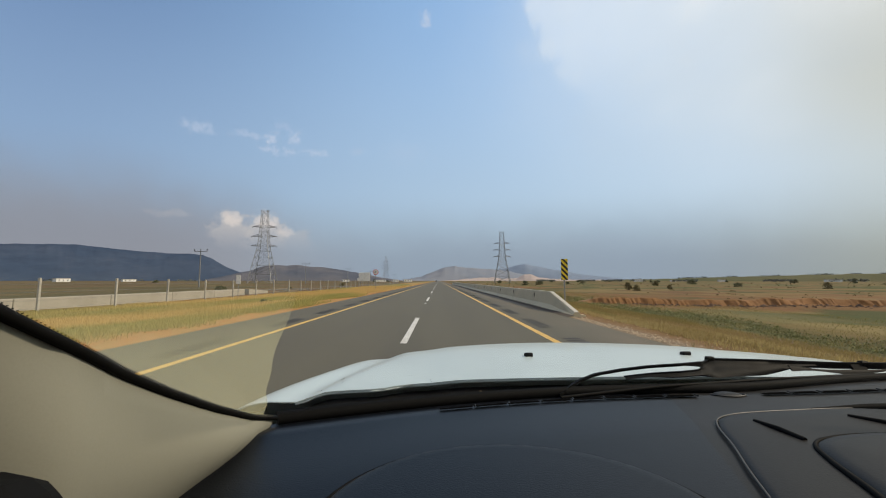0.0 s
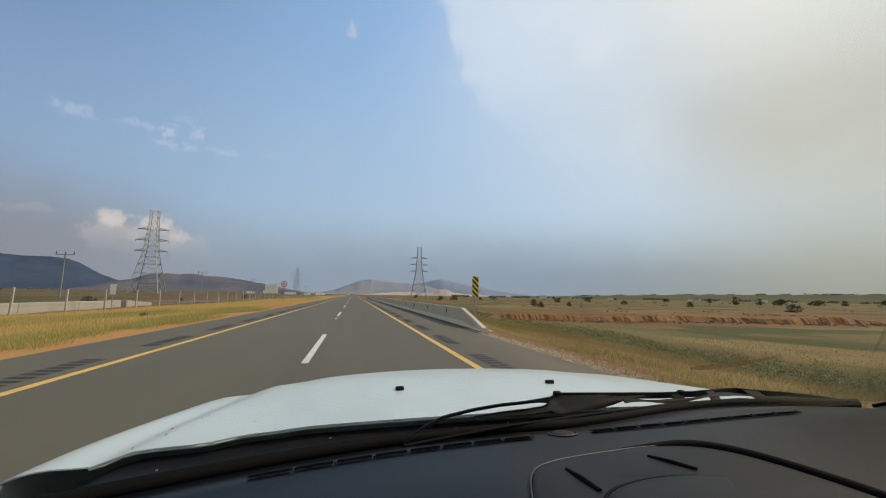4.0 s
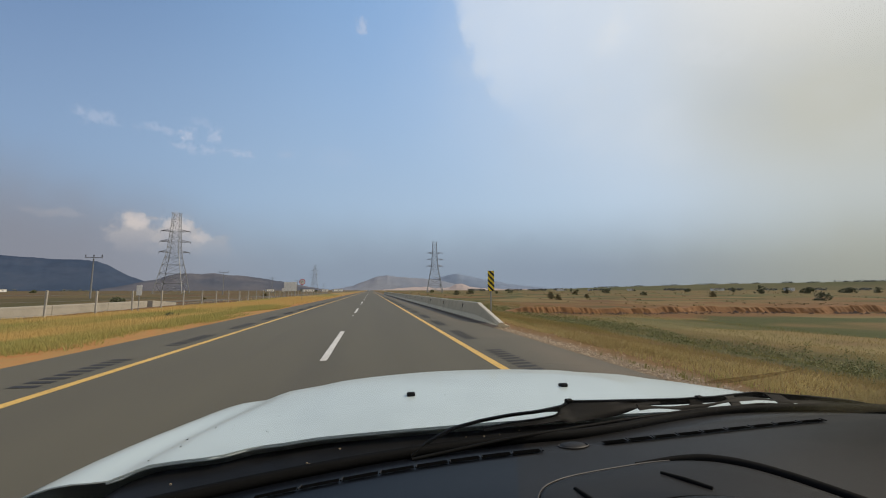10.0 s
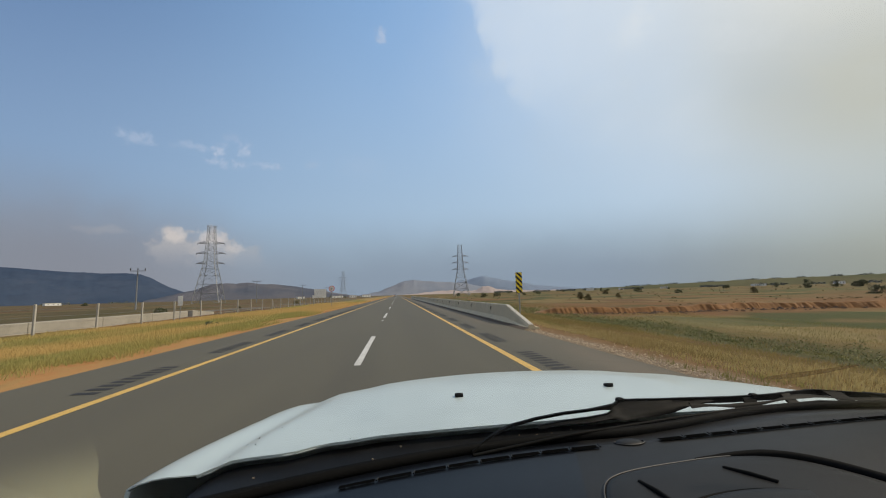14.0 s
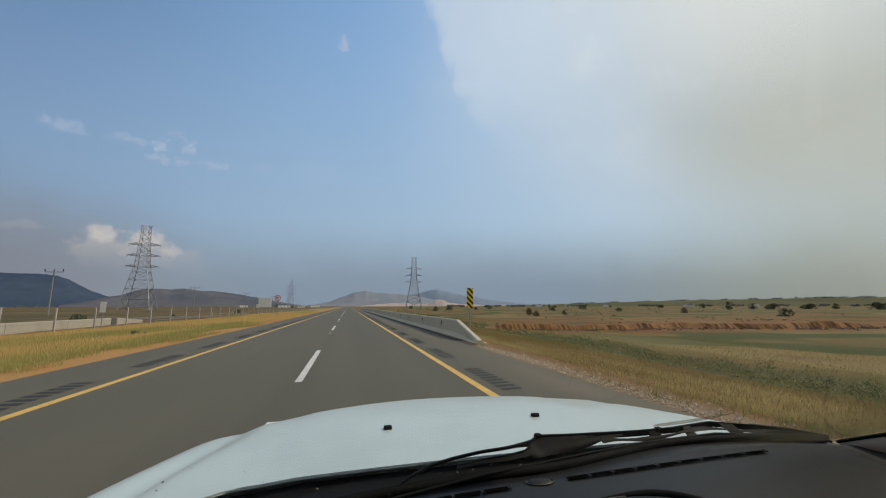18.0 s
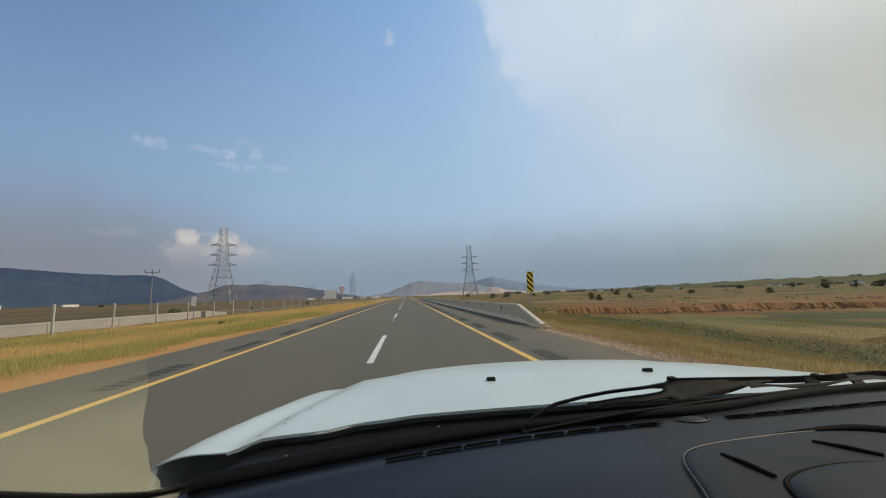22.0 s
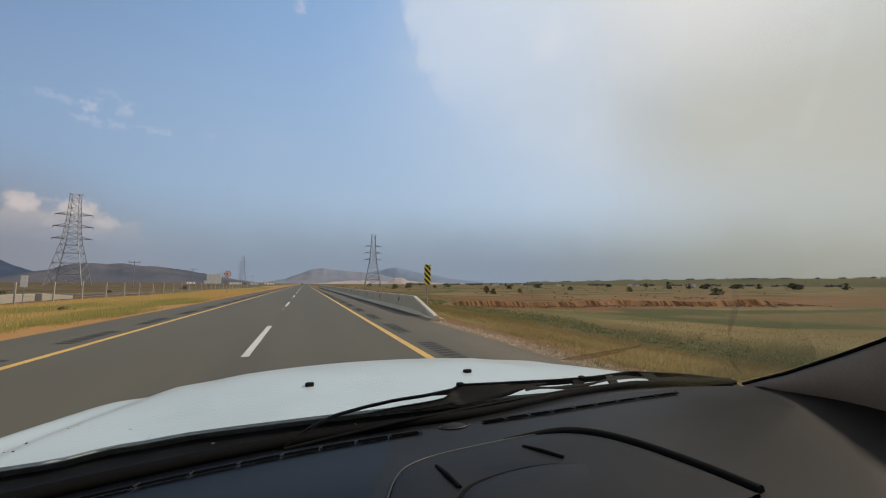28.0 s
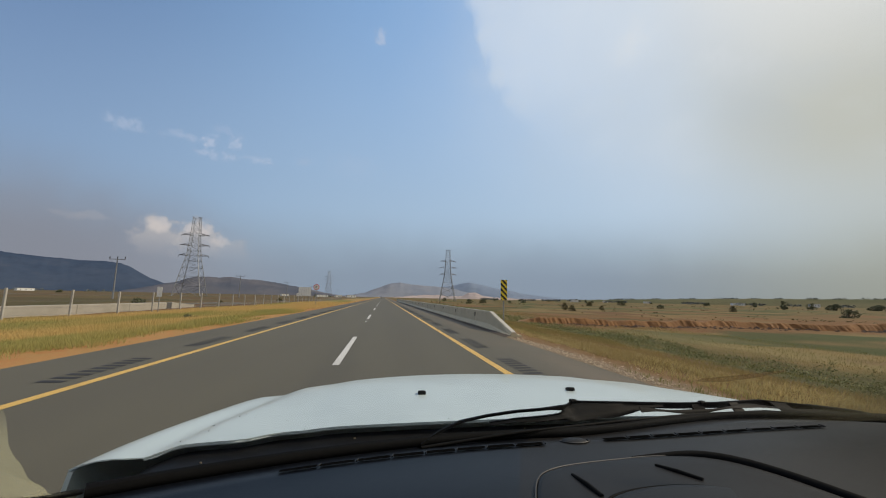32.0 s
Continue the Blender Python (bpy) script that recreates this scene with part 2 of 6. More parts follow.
def asphalt_material():
    mat = bpy.data.materials.new("asphalt")
    mat.use_nodes = True
    n = Net(mat.node_tree)
    pos = n.nodes.new("ShaderNodeNewGeometry").outputs["Position"]
    x, y, _ = n.xyz(pos)
    streak = n.noise(n.scaled(pos, (1.3, 0.02, 1.0)), 1.0, 4.0, 0.6)
    patch = n.noise(n.scaled(pos, (0.5, 0.06, 1.0)), 1.0, 5.0, 0.6)
    stone = n.noise(pos, 90.0, 2.0, 0.7)
    c = n.mix(n.span(streak, 0.35, 0.7), (0.080, 0.074, 0.054), (0.091, 0.084, 0.061))
    c = n.mix(n.span(patch, 0.45, 0.70, 0.0, 0.65), c, (0.063, 0.058, 0.046))
    # the inner lane is a little paler and browner than the one driven in
    lane = n.math("ADD", x, n.math("MULTIPLY", n.math("SUBTRACT", patch, 0.5), 1.6))
    c = n.mix(n.span(lane, -1.2, -2.0, 0.0, 0.25), c, (0.104, 0.094, 0.064))
    # dust blown onto the shoulder beside the rails
    c = n.mix(n.math("MULTIPLY", n.span(x, 2.6, 4.2), n.span(n.noise(n.scaled(pos, (0.6, 0.25, 1.0)), 1.0, 5.0), 0.3, 0.7, 0.15, 0.75)), c, (0.16, 0.125, 0.09))
    c = n.mix(n.span(stone, 0.4, 0.7, 0.0, 0.45), c, (0.17, 0.155, 0.12))
    finish(n, c, 0.82, n.bump(stone, 0.5, 0.006), 0.35)
    return mat


def field_material():
    """Farmland: dry yellow grass, green strips, ploughed red-brown soil, in long uneven stripes."""
    mat = bpy.data.materials.new("farmland")
    mat.use_nodes = True
    n = Net(mat.node_tree)
    pos = n.nodes.new("ShaderNodeNewGeometry").outputs["Position"]
    x, y, _ = n.xyz(pos)
    bend = n.noise(n.scaled(pos, (0.004, 0.004, 0.0)), 1.0, 3.0)
    stripe = n.noise(n.vec(n.math("ADD", n.math("MULTIPLY", x, 0.030), n.math("MULTIPLY", bend, 1.6)), n.math("MULTIPLY", y, 0.0085), 0.0), 1.0, 5.0, 0.55)
    clump = n.noise(n.scaled(pos, (0.35, 0.12, 0.0)), 1.0, 6.0, 0.65)
    fine = n.noise(n.scaled(pos, (3.0, 1.6, 0.0)), 1.0, 5.0, 0.7)
    dry, green, soil = (0.20, 0.146, 0.060), (0.066, 0.075, 0.024), (0.145, 0.076, 0.040)
    c = n.mix(n.span(stripe, 0.40, 0.50), soil, dry)
    c = n.mix(n.span(stripe, 0.50, 0.57), c, green)
    c = n.mix(n.span(stripe, 0.60, 0.66), c, dry)
    c = n.mix(n.span(clump, 0.46, 0.66, 0.0, 0.65), c, green)
    c = n.mix(n.span(clump, 0.46, 0.30, 0.0, 0.6), c, soil)
    # near the road the verge breaks into long tongues of bare red soil and green weed
    tongue = n.noise(n.scaled(pos, (0.16, 0.030, 0.0)), 1.0, 5.0, 0.6)
    near = n.math("MULTIPLY", n.span(x, 7.0, 9.5), n.span(x, 40.0, 24.0))
    c = n.mix(n.math("MULTIPLY", near, n.span(tongue, 0.50, 0.58, 0.0, 0.9)), c, (0.165, 0.088, 0.047))
    c = n.mix(n.math("MULTIPLY", near, n.span(tongue, 0.44, 0.36, 0.0, 0.85)), c, (0.088, 0.098, 0.034))
    # right-hand fields: reddish ploughland a little way off
    c = n.mix(n.math("MULTIPLY", n.math("MULTIPLY", n.span(x, 22.0, 34.0), n.span(x, 190.0, 110.0)), n.span(clump, 0.3, 0.66, 0.7, 0.15)), c, (0.165, 0.084, 0.044))
    # left-hand side past the fence: brown stubble
    c = n.mix(n.math("MULTIPLY", n.span(x, -22.0, -40.0), n.span(clump, 0.3, 0.65, 0.85, 0.35)), c, (0.105, 0.074, 0.045))
    # golden stubble with green swathes under the left-hand grass
    swathe = n.noise(n.scaled(pos, (0.10, 0.022, 0.0)), 1.0, 4.0, 0.5)
    c = n.mix(n.math("MULTIPLY", n.math("MULTIPLY", n.span(x, -8.0, -9.5), n.span(x, -23.0, -19.0)), 0.85), c, n.mix(n.span(swathe, 0.50, 0.63), (0.36, 0.245, 0.10), (0.19, 0.185, 0.06)))
    # bare red earth beside the left-hand asphalt
    bare = n.math("ADD", x, n.math("ADD", n.math("MULTIPLY", n.math("SUBTRACT", clump, 0.5), 3.0), n.math("MULTIPLY", n.math("SUBTRACT", tongue, 0.5), 5.0)))
    c = n.mix(n.math("MULTIPLY", n.span(bare, -10.6, -9.2), n.span(x, -6.0, -7.0)), c, n.mix(n.span(fine, 0.40, 0.62), n.mix(n.span(tongue, 0.35, 0.6), (0.33, 0.135, 0.048), (0.40, 0.205, 0.080)), (0.40, 0.245, 0.095)))
    # a pale mown strip and dark weedy strip along the right-hand verge
    wave = n.math("ADD", x, n.math("MULTIPLY", n.math("SUBTRACT", tongue, 0.5), 9.0))
    c = n.mix(n.math("MULTIPLY", n.span(wave, 10.0, 11.5, 0.0, 0.8), n.span(wave, 14.5, 13.0)), c, (0.062, 0.068, 0.026))
    c = n.mix(n.math("MULTIPLY", n.span(wave, 15.0, 16.5, 0.0, 0.75), n.span(wave, 23.0, 20.0)), c, (0.25, 0.20, 0.095))
    # green crop in long plots further off
    plot = n.noise(n.vec(n.math("MULTIPLY", x, 0.022), n.math("MULTIPLY", y, 0.006), 7.0), 1.0, 3.0, 0.5)
    c = n.mix(n.math("MULTIPLY", n.math("MULTIPLY", n.span(x, 26.0, 32.0), n.span(x, 420.0, 300.0)), n.span(plot, 0.475, 0.52, 0.0, 0.9)), c, (0.088, 0.102, 0.040))
    c = n.mix(n.math("MULTIPLY", n.span(x, 26.0, 32.0), n.span(plot, 0.44, 0.40, 0.0, 0.7)), c, (0.125, 0.066, 0.038))
    # a patchwork of fields: orange-brown plough, tan stubble, green crop, straw
    turn = n.vec(n.math("ADD", n.math("MULTIPLY", x, 0.021), n.math("MULTIPLY", y, 0.011)), n.math("SUBTRACT", n.math("MULTIPLY", y, 0.017), n.math("MULTIPLY", x, 0.009)), 5.3)
    quilt = n.noise(turn, 1.5, 3.0, 0.5)
    patch = n.mix(n.span(quilt, 0.38, 0.42), (0.185, 0.096, 0.043), (0.158, 0.108, 0.048))
    patch = n.mix(n.span(quilt, 0.455, 0.48), patch, (0.062, 0.074, 0.027))
    patch = n.mix(n.span(quilt, 0.525, 0.545), patch, (0.205, 0.150, 0.064))
    patch = n.mix(n.span(quilt, 0.60, 0.62), patch, (0.150, 0.082, 0.042))
    c = n.mix(n.math("MULTIPLY", n.span(x, 13.0, 20.0), n.span(clump, 0.3, 0.7, 0.95, 0.6)), c, patch)
    # raw soil in front of and behind the eroded bank
    scarp = n.math("ADD", n.math("SUBTRACT", y, BANK_Y), n.math("ADD", n.math("MULTIPLY", n.math("SUBTRACT", x, BANK_X), 0.16), n.math("MULTIPLY", n.math("SUBTRACT", clump, 0.5), 9.0)))
    raw = n.math("MULTIPLY", n.math("MULTIPLY", n.span(scarp, -7.0, -3.0), n.span(scarp, 40.0, 16.0)), n.span(x, 10.5, 14.0))
    c = n.mix(n.math("MULTIPLY", raw, n.span(tongue, 0.38, 0.55, 0.35, 0.9)), c, n.mix(n.span(fine, 0.4, 0.62), (0.165, 0.080, 0.036), (0.205, 0.108, 0.048)))
    # bare brown earth between the gravel and the grass
    strip_x = n.math("ADD", x, n.math("MULTIPLY", n.math("SUBTRACT", clump, 0.5), 4.0))
    c = n.mix(n.math("MULTIPLY", n.span(strip_x, 8.6, 7.2, 0.0, 0.92), n.span(x, 4.0, 5.0)), c, (0.185, 0.108, 0.052))
    # gravel and dust beside the right-hand asphalt
    grav = n.math("ADD", x, n.math("MULTIPLY", n.math("SUBTRACT", clump, 0.5), 2.0))
    c = n.mix(n.math("MULTIPLY", n.span(grav, 5.9, 5.0), n.span(x, 3.0, 4.0)), c, (0.21, 0.155, 0.105))
    c = n.mix(n.span(fine, 0.42, 0.72, 0.0, 0.55), c, n.mix(0.5, c, (0.04, 0.035, 0.02)))
    finish(n, c, 0.95, n.bump(fine, 0.7, 0.06), 0.1)
    return mat


def grass_material(name, dry, green, pale, stretch=(0.30, 0.05, 0.0), turn_green=(0.45, 0.62)):
    mat = bpy.data.materials.new(name)
    mat.use_nodes = True
    n = Net(mat.node_tree)
    g = n.nodes.new("ShaderNodeNewGeometry")
    clump = n.noise(n.scaled(g.outputs["Position"], stretch), 1.0, 4.0)
    c = n.mix(n.span(clump, *turn_green), dry, green)
    c = n.mix(n.math("MULTIPLY", g.outputs["Random Per Island"], 0.30), c, pale)
    d = n.nodes.new("ShaderNodeBsdfDiffuse")
    t = n.nodes.new("ShaderNodeBsdfTranslucent")
    m = n.nodes.new("ShaderNodeMixShader")
    m.inputs[0].default_value = 0.45
    n.put(d.inputs[0], c)
    n.put(t.inputs[0], c)
    n.links.new(d.outputs[0], m.inputs[1])
    n.links.new(t.outputs[0], m.inputs[2])
    n.links.new(m.outputs[0], n.nodes.new("ShaderNodeOutputMaterial").inputs[0])
    return mat


def hill_material(name, low, high, pale):
    mat = bpy.data.materials.new(name)
    mat.use_nodes = True
    n = Net(mat.node_tree)
    pos = n.nodes.new("ShaderNodeNewGeometry").outputs["Position"]
    c = n.mix(n.span(n.noise(n.scaled(pos, (0.003, 0.003, 0.006)), 1.0, 6.0, 0.6), 0.35, 0.7), low, high)
    c = n.mix(n.span(n.noise(n.scaled(pos, (0.0022, 0.0022, 0.006)), 1.0, 5.0), 0.58, 0.78, 0.0, 0.5), c, pale)
    # gullies and scrub on the slopes
    gully = n.noise(n.scaled(pos, (0.012, 0.012, 0.020)), 1.0, 7.0, 0.65)
    c = n.mix(n.span(gully, 0.46, 0.62, 0.0, 0.22), c, tuple(0.55 * v for v in low))
    c = n.mix(n.span(gully, 0.46, 0.34, 0.0, 0.14), c, pale)
    finish(n, c, 1.0, n.bump(gully, 0.3, 8.0), 0.0)
    return mat


def glass_material():
    mat = bpy.data.materials.new("windscreen_glass")
    mat.use_nodes = True
    n = Net(mat.node_tree)
    clear = n.nodes.new("ShaderNodeBsdfTransparent")
    clear.inputs[0].default_value = (0.97, 0.985, 0.975, 1)
    gloss = n.nodes.new("ShaderNodeBsdfGlossy")
    gloss.inputs["Roughness"].default_value = 0.0
    lw = n.nodes.new("ShaderNodeLayerWeight")
    lw.inputs[0].default_value = 0.5
    m = n.nodes.new("ShaderNodeMixShader")
    n.put(m.inputs[0], n.math("ADD", 0.012, n.math("MULTIPLY", 0.30, n.math("POWER", lw.outputs["Facing"], 5.0))))
    n.links.new(clear.outputs[0], m.inputs[1])
    n.links.new(gloss.outputs[0], m.inputs[2])
    n.links.new(m.outputs[0], n.nodes.new("ShaderNodeOutputMaterial").inputs[0])
    return mat


def film_material(name, color, cover, low, high, x0=None, x1=None):
    """Thin film on glass, dirt or painted reflection: part see-through, part matt, thinning out with height."""
    mat = bpy.data.materials.new(name)
    mat.use_nodes = True
    n = Net(mat.node_tree)
    pos = n.nodes.new("ShaderNodeNewGeometry").outputs["Position"]
    x, _, z = n.xyz(pos)
    clear = n.nodes.new("ShaderNodeBsdfTransparent")
    matt = n.nodes.new("ShaderNodeBsdfTranslucent")
    matt.inputs[0].default_value = (*color, 1)
    m = n.nodes.new("ShaderNodeMixShader")
    patchy = n.span(n.noise(pos, 14.0, 4.0, 0.6), 0.3, 0.7, cover * 0.85, cover)
    cover_here = n.math("MULTIPLY", patchy, n.span(z, high, low))
    if x0 is not None:
        cover_here = n.math("MULTIPLY", cover_here, n.span(x, x0, x1))
    n.put(m.inputs[0], cover_here)
    n.links.new(clear.outputs[0], m.inputs[1])
    n.links.new(matt.outputs[0], m.inputs[2])
    n.links.new(m.outputs[0], n.nodes.new("ShaderNodeOutputMaterial").inputs[0])
    return mat


def hazard_material():
    """Black and yellow slanting bars of the object marker."""
    mat = bpy.data.materials.new("hazard_stripes")
    mat.use_nodes = True
    n = Net(mat.node_tree)
    x, _, z = n.xyz(n.coords("Object"))
    s = n.math("FRACT", n.math("ADD", n.math("MULTIPLY", n.math("ADD", x, z), 3.6), 10.0))
    finish(n, n.mix(n.math("GREATER_THAN", s, 0.5), (0.72, 0.55, 0.03), (0.012, 0.012, 0.012)), 0.45)
    return mat


ASPHALT, FIELD = asphalt_material(), field_material()
WHITE_LINE = material("white_road_paint", (0.62, 0.61, 0.57), 0.7, grain=0.35, grain_scale=60, stain=0.4, stain_scale=2.5, tint=(0.36, 0.34, 0.3))
YELLOW_LINE = material("yellow_road_paint", (0.66, 0.42, 0.105), 0.7, grain=0.3, grain_scale=60, stain=0.4, stain_scale=2.0, tint=(0.45, 0.27, 0.07))
TAR = material("tar_groove", (0.022, 0.021, 0.02), 0.8, grain=0.4, grain_scale=50)
CONCRETE = material("barrier_concrete", (0.60, 0.515, 0.355), 0.9, grain=0.35, grain_scale=30, stain=0.55, stain_scale=1.2, bump=0.004, tint=(0.42, 0.365, 0.26))
PALE_CONCRETE = material("pale_concrete", (0.50, 0.47, 0.41), 0.9, grain=0.3, grain_scale=25, stain=0.4, stain_scale=0.8, tint=(0.36, 0.33, 0.28))
WALL_CONCRETE = material("weathered_concrete", (0.36, 0.335, 0.285), 0.9, grain=0.3, grain_scale=25, stain=0.5, stain_scale=0.8, tint=(0.25, 0.23, 0.19))
GRASS_RIGHT = grass_material("verge_grass", (0.30, 0.225, 0.095), (0.165, 0.17, 0.055), (0.38, 0.305, 0.145))
GRASS_LEFT = grass_material("median_grass", (0.60, 0.42, 0.165), (0.33, 0.325, 0.105), (0.68, 0.52, 0.25), (0.10, 0.022, 0.0), (0.50, 0.63))
GRASS_STRAW = grass_material("straw_grass", (0.46, 0.37, 0.17), (0.27, 0.26, 0.09), (0.56, 0.47, 0.24))
WIPER_BLACK = material("grey_worn_plastic", (0.005, 0.005, 0.005), 0.6, grain=0.4, grain_scale=120, stain=0.5, stain_scale=9.0, tint=(0.014, 0.014, 0.013), spec=0.06)
# paler, greyer leaf copy: haze over the far woods put into the colour
FAR_LEAF = material("hazed_far_leaf", (0.105, 0.118, 0.108), 0.9, island=0.5, tint=(0.15, 0.16, 0.145))
LEAF = material("leaf", (0.080, 0.094, 0.044), 0.8, island=0.7, tint=(0.14, 0.145, 0.075))
WEED = material("weed_leaf", (0.15, 0.175, 0.060), 0.85, island=0.8, tint=(0.29, 0.265, 0.11))
SCRUB = material("scrub_leaf", (0.095, 0.085, 0.035), 0.85, island=0.7, tint=(0.20, 0.155, 0.07))
TUSSOCK = material("tussock_leaf", (0.12, 0.105, 0.045), 0.9, island=0.8, tint=(0.24, 0.19, 0.085))
BARK = material("bark", (0.11, 0.085, 0.06), 0.9, grain=0.5, grain_scale=20)
STEEL = material("galvanised_steel", (0.27, 0.28, 0.29), 0.55, 0.55, grain=0.2, grain_scale=15, stain=0.35, stain_scale=0.6)
DARK_STEEL = material("weathered_steel", (0.20, 0.20, 0.21), 0.6, 0.4, stain=0.4, stain_scale=0.4)
INSULATOR = material("insulator", (0.03, 0.03, 0.035), 0.35)
POST = material("fence_post", (0.42, 0.40, 0.36), 0.85, grain=0.3, stain=0.5, stain_scale=1.0)
SIGN_WHITE = material("sign_white", (0.74, 0.74, 0.72), 0.5, stain=0.3, stain_scale=3.0)
SIGN_RED = material("sign_red", (0.55, 0.03, 0.025), 0.5, stain=0.3, stain_scale=3.0)
SIGN_BACK = material("sign_back", (0.45, 0.46, 0.47), 0.5, 0.4)
HAZARD = hazard_material()
# hill materials carry painted haze in their base colours
HILL_LEFT = hill_material("haze_blue_hills", HILL_A, HILL_B, (0.115, 0.112, 0.13))
HILL_NEAR = hill_material("hazed_brown_hills", (0.082, 0.094, 0.124), (0.135, 0.132, 0.148), (0.25, 0.215, 0.20))
HILL_MID = hill_material("haze_paled_hills", HILL_C, HILL_D, HILL_E)
HILL_DIM = hill_material("haze_dimmed_hills", (0.19, 0.235, 0.31), (0.205, 0.25, 0.325), (0.22, 0.26, 0.33))
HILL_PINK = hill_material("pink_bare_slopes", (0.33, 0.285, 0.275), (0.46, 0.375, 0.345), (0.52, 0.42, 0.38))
SOIL = material("red_soil", (0.25, 0.118, 0.040), 0.95, grain=0.4, grain_scale=12, stain=0.5, stain_scale=0.7, bump=0.03, tint=(0.17, 0.085, 0.034))
CLOD = material("earth_clod", (0.12, 0.068, 0.040), 0.95, island=0.8, tint=(0.05, 0.042, 0.036))
STONE = material("gravel_stone", (0.48, 0.38, 0.26), 0.9, island=0.8, tint=(0.30, 0.225, 0.15))
PAINT = material("white_car_paint", (0.50, 0.572, 0.56), 0.38, coat=0.3, stain=0.55, stain_scale=3.4, tint=(0.415, 0.475, 0.468))
BLACK_PLASTIC = material("black_plastic", (0.007, 0.0072, 0.0078), 0.55, grain=0.4, grain_scale=160, bump=0.0008, stain=0.6, stain_scale=9.0, tint=(0.015, 0.0148, 0.0142), spec=0.14)
RUBBER = material("black_rubber", (0.006, 0.006, 0.006), 0.7, grain=0.3, grain_scale=80, spec=0.06)
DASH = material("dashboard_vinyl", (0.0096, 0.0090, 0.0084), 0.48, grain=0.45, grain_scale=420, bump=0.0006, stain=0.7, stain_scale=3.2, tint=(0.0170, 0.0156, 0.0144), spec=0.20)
DASH_NAVY = material("navy_dashboard_vinyl", (0.0030, 0.0040, 0.0062), 0.42, grain=0.4, grain_scale=420, bump=0.0005, stain=0.4, stain_scale=5.0, tint=(0.0045, 0.0058, 0.0085), spec=0.20)
DASH_EDGE = material("pale_dashboard_edge", (0.024, 0.0225, 0.0205), 0.5, grain=0.3, grain_scale=120)
# darker pad tone paints in the weaker light mid-dashboard
TRAY = material("dimmed_tray_pad", (0.0060, 0.0057, 0.0056), 0.5, grain=0.4, grain_scale=300, bump=0.0004, stain=0.5, stain_scale=6.0, tint=(0.0120, 0.0112, 0.0105), spec=0.2)
SLOT = material("vent_shadow", (0.003, 0.003, 0.003), 0.95, spec=0.0)
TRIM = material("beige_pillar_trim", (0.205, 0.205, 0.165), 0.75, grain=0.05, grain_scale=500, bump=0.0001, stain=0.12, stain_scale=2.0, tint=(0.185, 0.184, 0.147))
# same beige trim, made paler and warmer to offset the dim blue light
TRIM_LIFTED = material("lifted_pillar_trim", (0.38, 0.29, 0.215), 0.7, grain=0.25, grain_scale=300, bump=0.0005)
FABRIC = material("headliner", (0.36, 0.34, 0.29), 0.95, grain=0.3, grain_scale=200)
SEAT = material("seat_cloth", (0.07, 0.068, 0.065), 0.95, grain=0.4, grain_scale=150)
GLASS = glass_material()
# pale film stands in for a reflection low on the left
REFLECTION_FILM = film_material("reflection_film", (0.90, 0.80, 0.44), 0.33, 1.335, 1.42)
DIRT_FILM = film_material("dirt_film", (0.10, 0.095, 0.055), 0.34, 1.36, 1.62, 0.36, 0.80)
GRIME_FILM = film_material("grime_film", (0.07, 0.06, 0.035), 0.36, 1.30, 1.47, 0.38, 0.78)
STREAK_FILM = film_material("streak_film", (0.05, 0.042, 0.025), 0.27, 1.38, 1.54)
MUD_FILM = film_material("mud_film", (0.10, 0.06, 0.025), 0.62, 1.6, 1.7)
CHROME = material("alloy", (0.6, 0.6, 0.62), 0.3, 0.9)


# ---- mesh helpers ----
def part(name, bm, mat, parent=None, label="", smooth=False):
    me = bpy.data.meshes.new(name)
    bm.to_mesh(me)
    bm.free()
    me.materials.append(mat)
    if smooth:
        me.polygons.foreach_set("use_smooth", [True] * len(me.polygons))
        me.set_sharp_from_angle(angle=radians(70))
    ob = new(name, me)
    if parent is not None:
        ob.parent = parent
    return tagged(ob, label)


def box(bm, x0, x1, y0, y1, z0, z1):
    r = bmesh.ops.create_cube(bm, size=1.0)
    for v in r["verts"]:
        v.co = ((x0 + x1) / 2 + v.co.x * (x1 - x0), (y0 + y1) / 2 + v.co.y * (y1 - y0), (z0 + z1) / 2 + v.co.z * (z1 - z0))
    return r["verts"]


def boxed(x0, x1, y0, y1, z0, z1, bevel=0.0, seg=2):
    bm = bmesh.new()
    box(bm, x0, x1, y0, y1, z0, z1)
    if bevel:
        bmesh.ops.bevel(bm, geom=bm.edges[:], offset=bevel, segments=seg, affect="EDGES", profile=0.5)
    return bm


def tube(bm, pts, radius, sides=8, caps=True):
    """A round bar along points; radius: one number, or one for each point."""
    rings = []
    pts = [Vector(p) for p in pts]
    for i, p in enumerate(pts):
        d = (pts[min(i + 1, len(pts) - 1)] - pts[max(i - 1, 0)]).normalized()
        a = d.cross(Vector((0, 0, 1)) if abs(d.z) < 0.95 else Vector((0, 1, 0))).normalized()
        b = d.cross(a)
        r = radius[i] if isinstance(radius, (list, tuple)) else radius
        rings.append([bm.verts.new(p + r * (math.cos(2 * math.pi * k / sides) * a + math.sin(2 * math.pi * k / sides) * b)) for k in range(sides)])
    for q, s in zip(rings, rings[1:]):
        for k in range(sides):
            bm.faces.new((q[k], q[(k + 1) % sides], s[(k + 1) % sides], s[k]))
    if caps:
        bm.faces.new(rings[0])
        bm.faces.new(rings[-1][::-1])
    return bm


